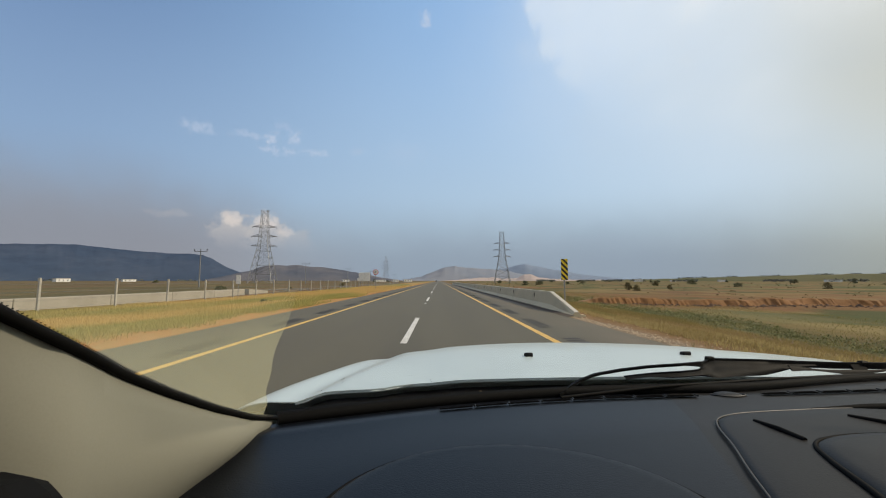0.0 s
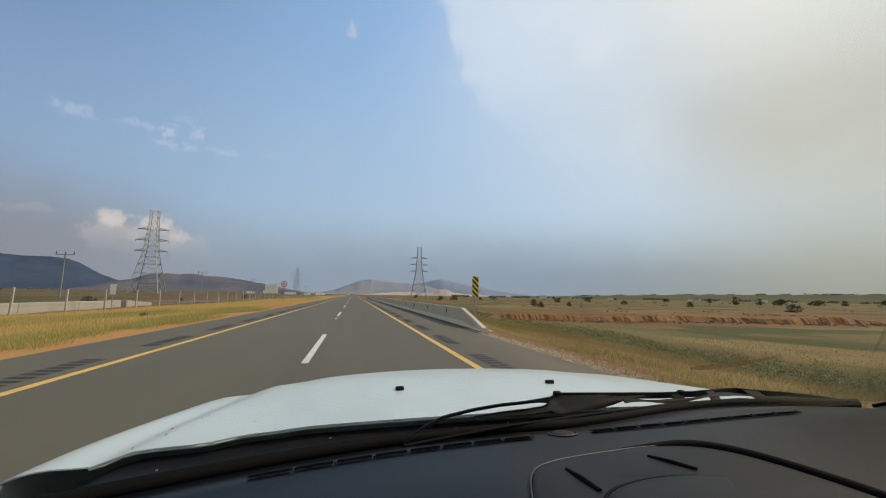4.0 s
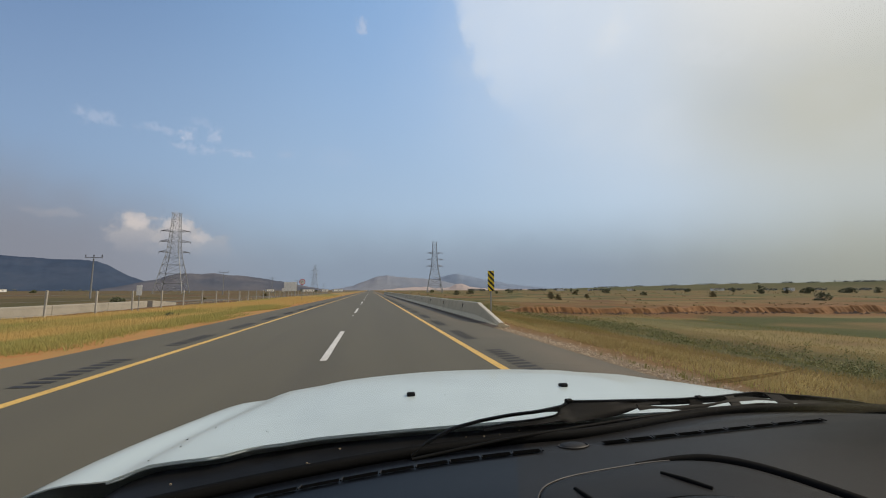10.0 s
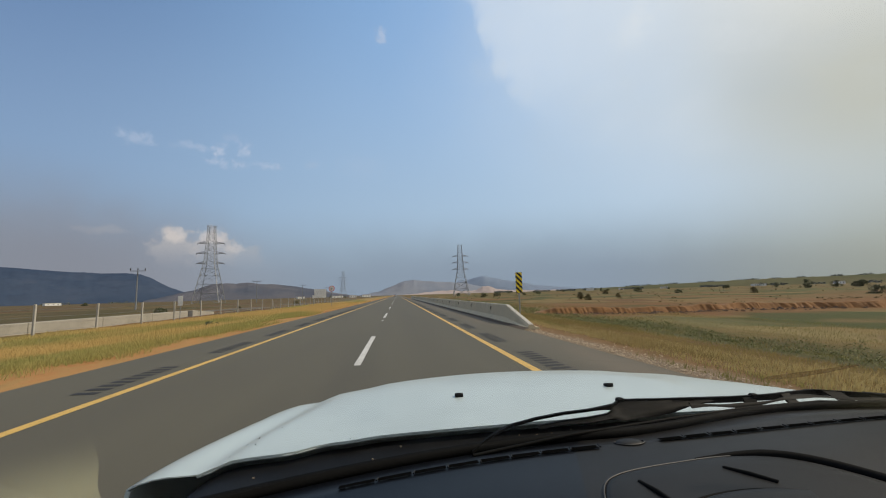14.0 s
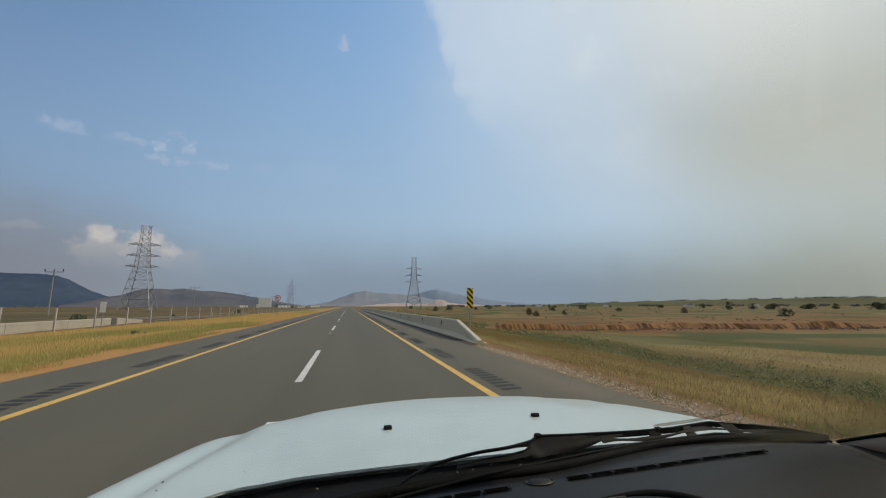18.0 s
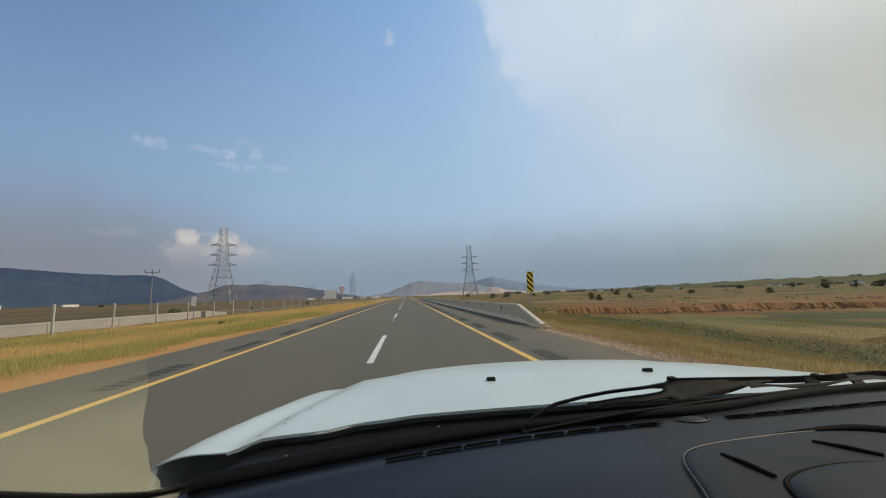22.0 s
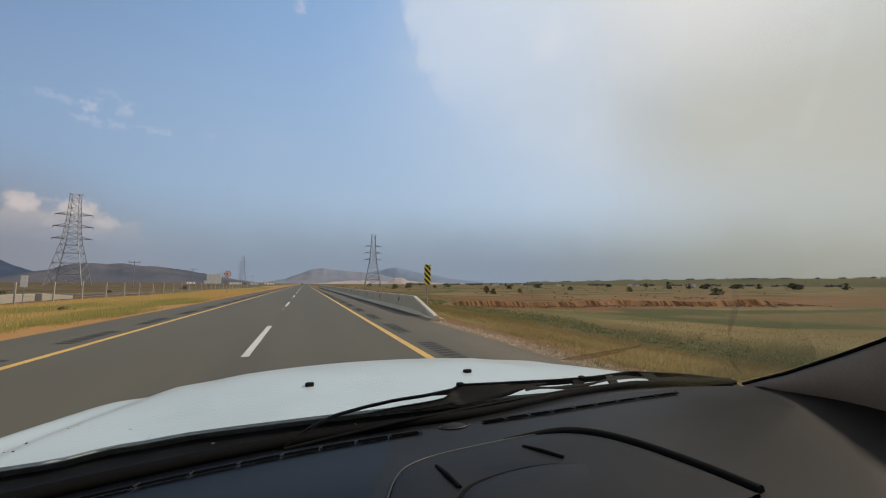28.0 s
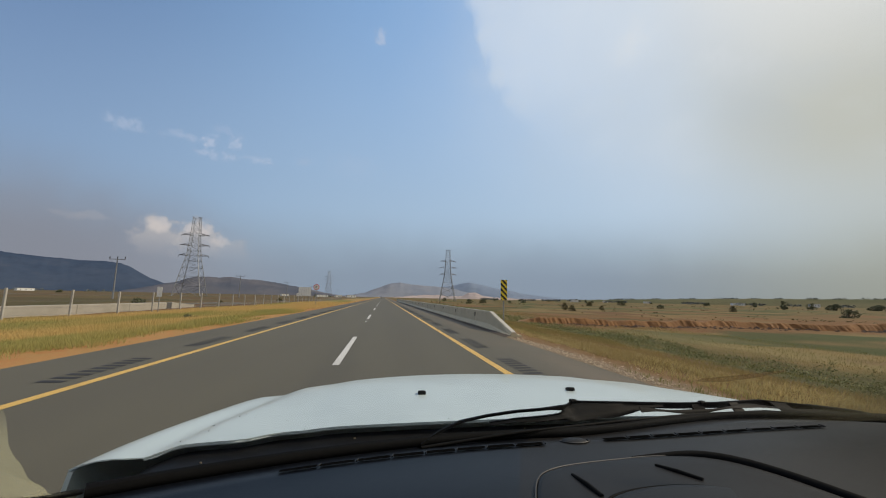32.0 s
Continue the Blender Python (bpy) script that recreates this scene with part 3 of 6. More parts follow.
def sheet(grid, thick=0.0, down=Vector((0, 0, -1))):
    """A surface from rows of points; with thickness it becomes a closed slab."""
    bm = bmesh.new()
    top = [[bm.verts.new(p) for p in row] for row in grid]
    for a, b in zip(top, top[1:]):
        for k in range(len(a) - 1):
            bm.faces.new((a[k], a[k + 1], b[k + 1], b[k]))
    if thick:
        low = [[bm.verts.new(Vector(p) + down * thick) for p in row] for row in grid]
        for a, b in zip(low, low[1:]):
            for k in range(len(a) - 1):
                bm.faces.new((a[k], b[k], b[k + 1], a[k + 1]))
        rim = top[0] + [r[-1] for r in top[1:]] + top[-1][-2::-1] + [r[0] for r in top[-2:0:-1]]
        rim2 = low[0] + [r[-1] for r in low[1:]] + low[-1][-2::-1] + [r[0] for r in low[-2:0:-1]]
        for k in range(len(rim)):
            j = (k + 1) % len(rim)
            bm.faces.new((rim[k], rim2[k], rim2[j], rim[j]))
    bmesh.ops.recalc_face_normals(bm, faces=bm.faces[:])
    return bm


def thing(name, label, category, group="", at=(0, 0, 0), kind=""):
    ob = new(name)
    ob.location = at
    ob.empty_display_size = 0.2
    return tagged(ob, label, category, group, kind)


def put_mesh(name, verts, faces, mat, parent=None, label="", kind=""):
    me = bpy.data.meshes.new(name)
    me.from_pydata(verts, [], faces)
    me.materials.append(mat)
    ob = new(name, me)
    if parent is not None:
        ob.parent = parent
    return tagged(ob, label, kind=kind)

# ---- ground and road ----
ROAD_L, ROAD_R = -7.45, 4.45                 # edges of the asphalt
LINE_L, LINE_R, LINE_M = -5.15, 2.12, -1.40    # yellow edge lines and the dashed lane line


def smooth01(v):
    v = min(1.0, max(0.0, v))
    return v * v * (3 - 2 * v)


def ground_height(x, y):
    if x > ROAD_R:
        d = x - ROAD_R
        z = -0.03 - 0.10 * smooth01(d / 1.2) - 0.55 * smooth01((d - 2.5) / 7)
    elif x < ROAD_L:
        d = ROAD_L - x
        z = -0.03 - 0.22 * smooth01(d / 6)
    else:
        return -0.10
    near = smooth01(1.4 - math.hypot(x, y) / 500)
    bump = noise.noise((x * 0.13, y * 0.05, 0.3)) * 0.16 + noise.noise((x * 0.5, y * 0.3, 2.0)) * 0.05
    return z + near * bump * smooth01(d / 2.5)


def steps(*runs):
    out = []
    for a, b, d in runs:
        n = max(1, round((b - a) / d))
        out += [a + (b - a) * k / n for k in range(n)]
    return out + [runs[-1][1]]


xs = steps((-4200, -600, 450), (-600, -120, 60), (-120, -30, 9), (-30, ROAD_L - 0.05, 0.75), (ROAD_L - 0.05, ROAD_R + 0.05, 6), (ROAD_R + 0.05, 28, 0.75), (28, 130, 8), (130, 600, 60), (600, 4200, 450))
ys = steps((-4200, -600, 450), (-600, -60, 60), (-60, -8, 8), (-8, 60, 1.2), (60, 200, 7), (200, 700, 50), (700, 4300, 450))
gv = [(x, y, ground_height(x, y)) for y in ys for x in xs]
nx = len(xs)
gf = [(j * nx + i, j * nx + i + 1, (j + 1) * nx + i + 1, (j + 1) * nx + i) for j in range(len(ys) - 1) for i in range(nx - 1)]
ground = put_mesh("ground", gv, gf, FIELD, label="dry farmland of yellow grass, green strips and ploughed red soil", kind="structure")
ground.data.polygons.foreach_set("use_smooth", [True] * len(gf))

road = part("road", boxed(ROAD_L, ROAD_R, -700, 3000, -0.12, 0.0), ASPHALT, None, "two-lane dark asphalt highway with dusty shoulders")
tagged(road, kind="structure")


def strip(x0, x1, y0, y1, z=0.004):
    bm = bmesh.new()
    bm.faces.new([bm.verts.new(p) for p in ((x0, y0, z), (x1, y0, z), (x1, y1, z), (x0, y1, z))])
    return bm


for x in (LINE_L, LINE_R):
    part("edge_line", strip(x - 0.085, x + 0.085, -200, 2500), YELLOW_LINE, road, "worn yellow edge line")
dash_mesh = None
for k in range(-3, 26):
    y0 = 7.4 + 18.0 * k
    if dash_mesh is None:
        d = part("lane_dash", strip(-0.075, 0.075, 0, 6.0), WHITE_LINE, road, "white lane dash")
        dash_mesh = d.data
    else:
        d = tagged(new("lane_dash", dash_mesh), "white lane dash")
        d.parent = road
    d.location = (LINE_M, y0, 0)


def rumble_mesh(n, width, pitch, skew):
    bm = bmesh.new()
    for k in range(n):
        y = k * pitch
        vs = [(0.0, y), (width, y + skew), (width, y + skew + pitch * 0.55), (0.0, y + pitch * 0.55)]
        bm.faces.new([bm.verts.new((x, yy, 0.005)) for x, yy in vs])
    return bm


# milled bars outside both edge lines
for name_x, wdt, skew, first in ((LINE_R + 0.32, 0.42, 0.05, 5.6), (LINE_L - 0.80, 0.42, -0.05, 1.2)):
    mesh = None
    for k in range(-8, 42):
        if mesh is None:
            r = part("rumble_strip", rumble_mesh(9, wdt, 0.30, skew), TAR, road, "black milled rumble bars")
            mesh = r.data
        else:
            r = tagged(new("rumble_strip", mesh), "black milled rumble bars")
            r.parent = road
        r.location = (name_x, first + 4.7 * k, 0)

# raised reflective studs between the dashes
stud_mesh = None
for k in range(0, 8):
    if stud_mesh is None:
        bm = boxed(-0.06, 0.06, -0.05, 0.05, 0.0, 0.022, 0.008, 1)
        s = part("road_stud", bm, SIGN_WHITE, road, "white reflective road stud")
        stud_mesh = s.data
    else:
        s = tagged(new("road_stud", stud_mesh), "white reflective road stud")
        s.parent = road
    s.location = (LINE_M, 4.4 + 18.0 * k, 0.0)

# ---- concrete barrier on the right-hand shoulder ----
BAR_X = 4.62
PROFILE = [(0.0, -0.05), (0.0, 0.09), (0.20, 0.27), (0.27, 0.83), (0.30, 0.86), (0.42, 0.86), (0.45, 0.83), (0.52, 0.27), (0.72, 0.09), (0.72, -0.05)]


def barrier_piece(y0, y1, h0=1.0, h1=1.0):
    bm = bmesh.new()
    a = [bm.verts.new((BAR_X + u, y0, v * h0 if v > 0 else v)) for u, v in PROFILE]
    b = [bm.verts.new((BAR_X + u, y1, v * h1 if v > 0 else v)) for u, v in PROFILE]
    n = len(PROFILE)
    for k in range(n):
        bm.faces.new((a[k], a[(k + 1) % n], b[(k + 1) % n], b[k]))
    bm.faces.new(a[::-1])
    bm.faces.new(b)
    bmesh.ops.recalc_face_normals(bm, faces=bm.faces[:])
    return bm


barrier = thing("concrete_barrier", "grey concrete traffic barrier with a sloped end along the shoulder", "barrier")
part("sloped_end", barrier_piece(14.2, 17.6, 0.16, 1.0), CONCRETE, barrier)
for k in range(22):
    y0 = 17.62 + 6.0 * k
    part("barrier_segment", barrier_piece(y0, y0 + 5.96), CONCRETE, barrier)
    part("cap", boxed(BAR_X + 0.29, BAR_X + 0.43, y0, y0 + 5.96, 0.862, 0.874, 0.004, 1), PALE_CONCRETE, barrier, "pale limewashed top edge")
    part("drain_slot", boxed(BAR_X + 0.212, BAR_X + 0.26, y0 + 2.9, y0 + 3.02, 0.50, 0.72, 0.01, 1), BARK, barrier, "rust-brown stained slot")
bm = bmesh.new()
a = [bm.verts.new((BAR_X + u, 14.2, v)) for u, v in ((0.27, 0.145), (0.45, 0.145))]
b = [bm.verts.new((BAR_X + u, 17.6, v)) for u, v in ((0.27, 0.874), (0.45, 0.874))]
bm.faces.new((a[0], a[1], b[1], b[0]))
part("end_cap", bm, PALE_CONCRETE, barrier, "pale limewashed sloping edge")
# dark strip of uneven width against the foot
dv, df = [], []
for k in range(150):
    y = 13.5 + 0.9 * k
    wdt = 0.22 + 0.14 * noise.noise((y * 0.6, 0, 0)) + 0.1 * noise.noise((y * 2.3, 5, 0))
    dv += [(BAR_X - max(0.08, wdt), y, 0.006), (BAR_X + 0.02, y, 0.07 + 0.03 * noise.noise((y, 3, 0)))]
df = [(2 * k, 2 * k + 1, 2 * k + 3, 2 * k + 2) for k in range(149)]
tagged(put_mesh("foot_strip", dv, df, material("dark_foot_strip", (0.085, 0.062, 0.042), 0.95, grain=0.5, grain_scale=15, stain=0.5, stain_scale=2.0), label="dark strip along the barrier's foot"), category="soil", kind="stuff")

# opposite carriageway's pale wall, beyond the fence
far_wall = thing("concrete_wall", "long pale concrete barrier beside the opposite carriageway", "barrier")
for k in range(20):
    y0 = 49.0 - 6.0 * k
    bm = boxed(-23.2, -22.7, y0 - 5.97 if k else y0 - 5.0, y0, -0.4, 0.46, 0.03, 1)
    if k == 0:
        for v in bm.verts:
            if v.co.y > y0 - 0.1 and v.co.z > 0:
                v.co.z = 0.12
    part("wall_segment", bm, WALL_CONCRETE, far_wall)

opposite = part("road_opposite", boxed(-33.6, -24.4, -700, 3000, -0.36, -0.22), ASPHALT, None, "opposite carriageway of dark asphalt beyond the fence")
tagged(opposite, kind="structure")
for x in (-33.0, -25.0):
    part("edge_line", strip(x - 0.085, x + 0.085, -400, 2500, -0.214), YELLOW_LINE, opposite, "worn yellow edge line")

# ---- hazard marker beyond the barrier ----
marker = thing("object_marker", "black and yellow striped hazard marker on a steel post", "road sign", at=(5.75, 18.0, -0.3))
bm = bmesh.new()
tube(bm, [(0, 0, 0), (0, 0, 2.0)], 0.038, 10)
part("post", bm, STEEL, marker)
part("panel", boxed(-0.17, 0.17, -0.06, -0.045, 1.75, 2.80, 0.004, 1), HAZARD, marker, "panel with slanting black and yellow bars")
part("bracket", boxed(-0.05, 0.05, -0.045, 0.045, 1.85, 1.95, 0.005, 1), STEEL, marker)

# ---- wire fence on the left ----
fence = thing("wire_fence", "wire fence on slim pale concrete posts", "fence")
post_mesh = None
FENCE_Y = [-14 + 4.6 * k for k in range(46)]
for k, y in enumerate(FENCE_Y):
    if post_mesh is None:
        bm = boxed(-0.055, 0.055, -0.055, 0.055, -0.3, 1.75, 0.012, 1)
        p = part("fence_post", bm, POST, fence)
        post_mesh = p.data
    else:
        p = new("fence_post", post_mesh)
        p.parent = fence
    p.location = (-20.6 + 0.08 * noise.noise((y, 0, 0)), y, ground_height(-20.6, y))
    p.rotation_euler = (radians(2.5 * noise.noise((y, 7, 0))), radians(2.5 * noise.noise((y, 3, 0))), 0)
for z in (0.25, 0.65, 1.05, 1.45):
    bm = bmesh.new()
    tube(bm, [(-20.55, y, ground_height(-20.6, y) + z - (0.03 if k % 2 else 0)) for k, y in enumerate(FENCE_Y)], 0.006, 4)
    part("fence_wire", bm, DARK_STEEL, fence)
for k in (3, 17, 31):
    bm = bmesh.new()
    y = FENCE_Y[k]
    tube(bm, [(-20.6, y, 1.25), (-20.6, y + 1.1, -0.3)], 0.05, 6)
    part("brace", bm, POST, fence)


# ---- small signs on the left ----
def small_sign(x, y, h, w2, h2, label):
    t = thing("road_sign", label, "road sign", at=(x, y, -0.3))
    bm = bmesh.new()
    tube(bm, [(0, 0, 0), (0, 0, h + 0.25)], 0.035, 8)
    part("post", bm, STEEL, t)
    part("panel", boxed(-w2 / 2, w2 / 2, -0.055, -0.04, h - h2 + 0.3, h + 0.3, 0.01, 1), SIGN_WHITE, t, "white panel")
    return t


small_sign(-19.6, 35.5, 1.95, 0.42, 0.85, "small white marker panel on a post beside the fence")
small_sign(-17.0, 78.0, 1.9, 0.45, 0.6, "small white marker panel on a post in the grass")
board = thing("guide_sign", "large white guide board on two posts seen in the grass", "road sign", at=(-21.5, 108.0, -0.3))
for x in (-1.1, 1.1):
    bm = bmesh.new()
    tube(bm, [(x, 0, 0), (x, 0, 3.9)], 0.07, 8)
    part("post", bm, STEEL, board)
for k in range(4):
    part("board_panel", boxed(-1.6 + 0.8 * k, -0.81 + 0.8 * k, -0.1, -0.07, 1.6, 4.0, 0.01, 1), SIGN_WHITE, board, "white sheet panel")
for z in (2.0, 3.6):
    part("rail", boxed(-1.55, 1.55, -0.07, -0.02, z - 0.04, z + 0.04), SIGN_BACK, board)


# ---- power line poles ----
def line_pole(x, y, h=9.6):
    t = thing("utility_pole", "pale steel power pole with a crossarm and three insulators", "utility pole", "power poles", (x, y, -0.4))
    bm = bmesh.new()
    tube(bm, [(0, 0, 0), (0, 0, h)], [0.19, 0.11], 10)
    part("pole", bm, STEEL, t)
    part("crossarm", boxed(-1.75, 1.75, -0.07, 0.07, h - 0.22, h - 0.08, 0.01, 1), DARK_STEEL, t)
    for x2 in (-1.65, 0.0, 1.65):
        bm = bmesh.new()
        tube(bm, [(x2, 0, h - 0.08), (x2, 0, h + 0.1), (x2, 0, h + 0.12), (x2, 0, h + 0.5)], [0.05, 0.05, 0.12, 0.09], 8)
        part("insulator", bm, INSULATOR, t, "dark insulator")
    return t


first_pole = line_pole(-63.0, 100.0)
for k in range(1, 6):
    copy_thing(first_pole, pose(-63.0 + 1.5 * k, 100.0 + 76.0 * k, -0.4))


# ---- lattice pylons ----
def pylon(x, y, H=46.0, turn=8.0):
    t = thing("pylon", "tall grey lattice steel electricity pylon with three crossarm pairs", "pylon", "pylons", (x, y, -0.6))
    t.rotation_euler = (0, 0, radians(turn))
    k = H / 46.0
    levels = [(0, 7.0), (6, 6.0), (11.5, 5.05), (16.5, 4.15), (20.5, 3.4), (23.5, 2.9), (26.5, 2.7), (29.5, 2.5), (32.5, 2.3), (35.5, 2.1), (39, 1.95), (42.5, 1.85), (46, 1.75)]
    lv = [(z * k, s * k) for z, s in levels]
    for sx, sy in ((1, 1), (1, -1), (-1, 1), (-1, -1)):
        bm = bmesh.new()
        tube(bm, [(sx * s, sy * s, z) for z, s in lv], [0.20 - 0.08 * z / H for z, s in lv], 4)
        part("leg", bm, STEEL, t)
    for i, ((z0, s0), (z1, s1)) in enumerate(zip(lv, lv[1:])):
        bm = bmesh.new()
        r = 0.085 if z0 < 20 else 0.07
        for q in range(4):
            c = [(1, 1), (-1, 1), (-1, -1), (1, -1)]
            (ax, ay), (bx, by) = c[q], c[(q + 1) % 4]
            tube(bm, [(ax * s0, ay * s0, z0), (bx * s1, by * s1, z1)], r, 4, False)
            tube(bm, [(bx * s0, by * s0, z0), (ax * s1, ay * s1, z1)], r, 4, False)
            tube(bm, [(ax * s1, ay * s1, z1), (bx * s1, by * s1, z1)], r, 4, False)
        part("bracing", bm, STEEL, t)
    for z, reach in ((23.5, 7.6), (29.5, 7.6), (35.5, 7.2)):
        for side in (-1, 1):
            bm = bmesh.new()
            tip = Vector((side * reach * k, 0, z * k + 0.25))
            root = float(np.interp(z, [q[0] for q in levels], [q[1] for q in levels])) * k
            for sy in (-1, 1):
                low, high = Vector((side * root, sy * root, z * k)), Vector((side * root * 0.95, sy * root * 0.95, (z + 1.3) * k))
                tube(bm, [low, tip], 0.11, 4)
                tube(bm, [high, tip], 0.09, 4)
                for f in (0.33, 0.66):
                    tube(bm, [low.lerp(tip, f), high.lerp(tip, f)], 0.05, 4, False)
            part("crossarm", bm, DARK_STEEL, t)
            bm = bmesh.new()
            tube(bm, [tip, tip - Vector((0, 0, 1.1 * k))], 0.08, 6)
            part("insulator_string", bm, INSULATOR, t, "hanging insulator string")
    for side in (-1, 1):
        bm = bmesh.new()
        for sy in (-1, 1):
            tube(bm, [(side * 1.75 * k, sy * 1.75 * k, 46 * k), (side * 2.9 * k, 0, 46.5 * k)], 0.08, 4)
        part("peak", bm, STEEL, t)
    return t


left_pylon = pylon(-110.0, 240.0)
copy_thing(left_pylon, pose(57.0, 345.0, -0.6, 0, 0, -5))
copy_thing(left_pylon, pose(-96.0, 700.0, -0.6, 0, 0, 8))


# ---- far hills ----
def hills(name, profile, dist, depth, mat, label, seed):
    az0, az1 = profile[0][0], profile[-1][0]
    n = int((az1 - az0) * 9)
    grid = []
    for j, (f, up) in enumerate(((0.0, -0.05), (0.12, 0.16), (0.25, 0.35), (0.45, 0.62), (0.7, 0.86), (1.0, 1.0), (1.5, 0.55), (2.0, -0.05))):
        row = []
        for i in range(n + 1):
            a = az0 + (az1 - az0) * i / n
            e = np.interp(a, [p[0] for p in profile], [p[1] for p in profile])
            e = max(0.0, e) + 0.07 * noise.noise((a * 0.9, seed, 0))
            if j >= 5:
                # small tors and scrub along the crest alone
                e += 0.05 * noise.noise((a * 2.6, seed, 4)) + 0.025 * noise.noise((a * 8.0, seed, 7))
            d = dist + depth * f
            top = (dist + depth) * math.tan(radians(max(0.0, e)))
            z = -2 + top * up * (1 + (0.07 * noise.noise((a * 0.8, seed, j * 1.3)) + 0.02 * noise.noise((a * 2.4, seed, j * 2.1)) if 0 < j < 5 else 0))
            row.append((d * math.sin(radians(a)), d * math.cos(radians(a)), z))
        grid.append(row)
    ob = part(name, sheet(grid), mat, None, label, True)
    return tagged(ob, category="mountain", kind="structure")


hills("hills_far_left", [(-80, 1.0), (-66, 2.4), (-56, 3.3), (-48, 3.7), (-43.4, 3.95), (-38, 3.5), (-34.5, 3.35), (-32.8, 3.4), (-31.4, 3.3), (-30.2, 2.75), (-28.6, 1.75), (-27.2, 1.2), (-24, 0.6), (-21, 0.05)], 3300, 500, HILL_LEFT, "flat-topped mountain ridge coloured dark blue by painted haze", 1.0)
hills("hills_left", [(-31, 0.2), (-28.5, 0.75), (-26, 1.4), (-24.4, 2.0), (-22.8, 2.2), (-21.6, 2.1), (-20, 2.25), (-18.4, 2.0), (-17, 2.0), (-14, 1.6), (-11.5, 1.15), (-9, 0.65), (-6.5, 0.2), (-5, 0.0)], 3000, 400, HILL_NEAR, "low brown-grey hills with haze painted into their colour", 3.0)
hills("hills_middle", [(-7, 0.0), (-4.5, 0.3), (-2.5, 0.7), (-0.5, 1.5), (1.0, 2.05), (2.4, 2.25), (4, 2.0), (6, 1.85), (8, 1.75), (10, 1.5), (12, 1.05), (14, 0.65), (17, 0.3), (21, 0.0)], 3100, 400, HILL_MID, "hills at the road's end paled by painted haze", 5.0)
hills("hills_dim", [(5, 0.5), (7, 1.2), (9, 1.7), (11, 2.15), (12.6, 2.5), (14, 2.25), (16, 1.75), (18, 1.5), (20, 1.0), (23, 0.6), (27, 0.2), (30, 0.0)], 3700, 300, HILL_DIM, "far hills dimmed blue by painted haze", 7.0)
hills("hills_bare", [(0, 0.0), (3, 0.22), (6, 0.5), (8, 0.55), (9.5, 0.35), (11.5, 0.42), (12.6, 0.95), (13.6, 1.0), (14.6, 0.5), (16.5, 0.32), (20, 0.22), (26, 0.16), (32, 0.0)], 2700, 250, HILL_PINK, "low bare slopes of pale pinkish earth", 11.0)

RISE = [(12, 0.0), (20, 0.08), (28, 0.28), (36, 0.52), (46, 0.78), (58, 0.9), (72, 0.95), (86, 0.75), (100, 0.4), (112, 0.0)]
# olive made hazier in its colour to stand in for distance haze
hills("rise_right", RISE, 1300, 300, hill_material("hazed_far_fields", (0.105, 0.108, 0.066), (0.155, 0.135, 0.082), (0.20, 0.16, 0.10)), "gently rising far farmland", 9.0)


# ---- trees and scrub ----
def leaf_cloud(bm, centre, radius, n, size, flat=0.8):
    for _ in range(n):
        u = Vector((random.gauss(0, 1), random.gauss(0, 1), random.gauss(0, 1))).normalized() * radius * random.random() ** 0.4
        p = Vector(centre) + Vector((u.x, u.y, u.z * flat))
        a = Vector((random.gauss(0, 1), random.gauss(0, 1), random.gauss(0, 1))).normalized()
        b = a.cross(Vector((random.gauss(0, 1), random.gauss(0, 1), random.gauss(0, 1)))).normalized()
        s = size * random.uniform(0.6, 1.3)
        bm.faces.new([bm.verts.new(q) for q in (p - a * s, p + b * s * 0.6, p + a * s, p - b * s * 0.6)])


def tree(kind_name, label, category, height, spread, mat, n=16, leaves=60, at=(0, 0, 0), trunk=0.3):
    t = thing(kind_name, label, category, at=at)
    bm = bmesh.new()
    fork = height * trunk
    tube(bm, [(0, 0, -0.3), (0.05 * height, 0, fork * 0.6), (0.02 * height, 0.02 * height, fork)], [0.05 * height, 0.035 * height, 0.028 * height], 7)
    tips = []
    for k in range(6):
        a = 2 * math.pi * k / 6 + random.uniform(-0.3, 0.3)
        tip = Vector((math.cos(a) * spread * random.uniform(0.3, 0.65), math.sin(a) * spread * random.uniform(0.3, 0.65), height * random.uniform(0.35, 0.8)))
        tube(bm, [(0.02 * height, 0.02 * height, fork * 0.9), tip * 0.5 + Vector((0, 0, fork * 0.55)), tip], [0.02 * height, 0.013 * height, 0.006 * height], 5)
        tips.append(tip)
    part("trunk", bm, BARK, t)
    bm = bmesh.new()
    for k in range(n):
        # clumps fill a rounded, lopsided crown, thicker in the middle
        a, u = random.uniform(0, 2 * math.pi), random.random() ** 0.6
        v = random.uniform(0.02, 0.95) ** 1.2
        reach = spread * 0.66 * (1 - abs(v - 0.25) ** 2 * 1.5) * (0.85 + 0.3 * math.sin(2 * a + height))
        c = Vector((math.cos(a) * u * reach, math.sin(a) * u * reach, height * (0.04 + 0.84 * v)))
        leaf_cloud(bm, c, spread * random.uniform(0.14, 0.26), leaves, spread * 0.05)
    part("crown", bm, mat, t)
    return t


def at_az(az_deg, d, z=-0.6):
    return (d * math.sin(radians(az_deg)) - 0.4, d * math.cos(radians(az_deg)) - 1.4, z)


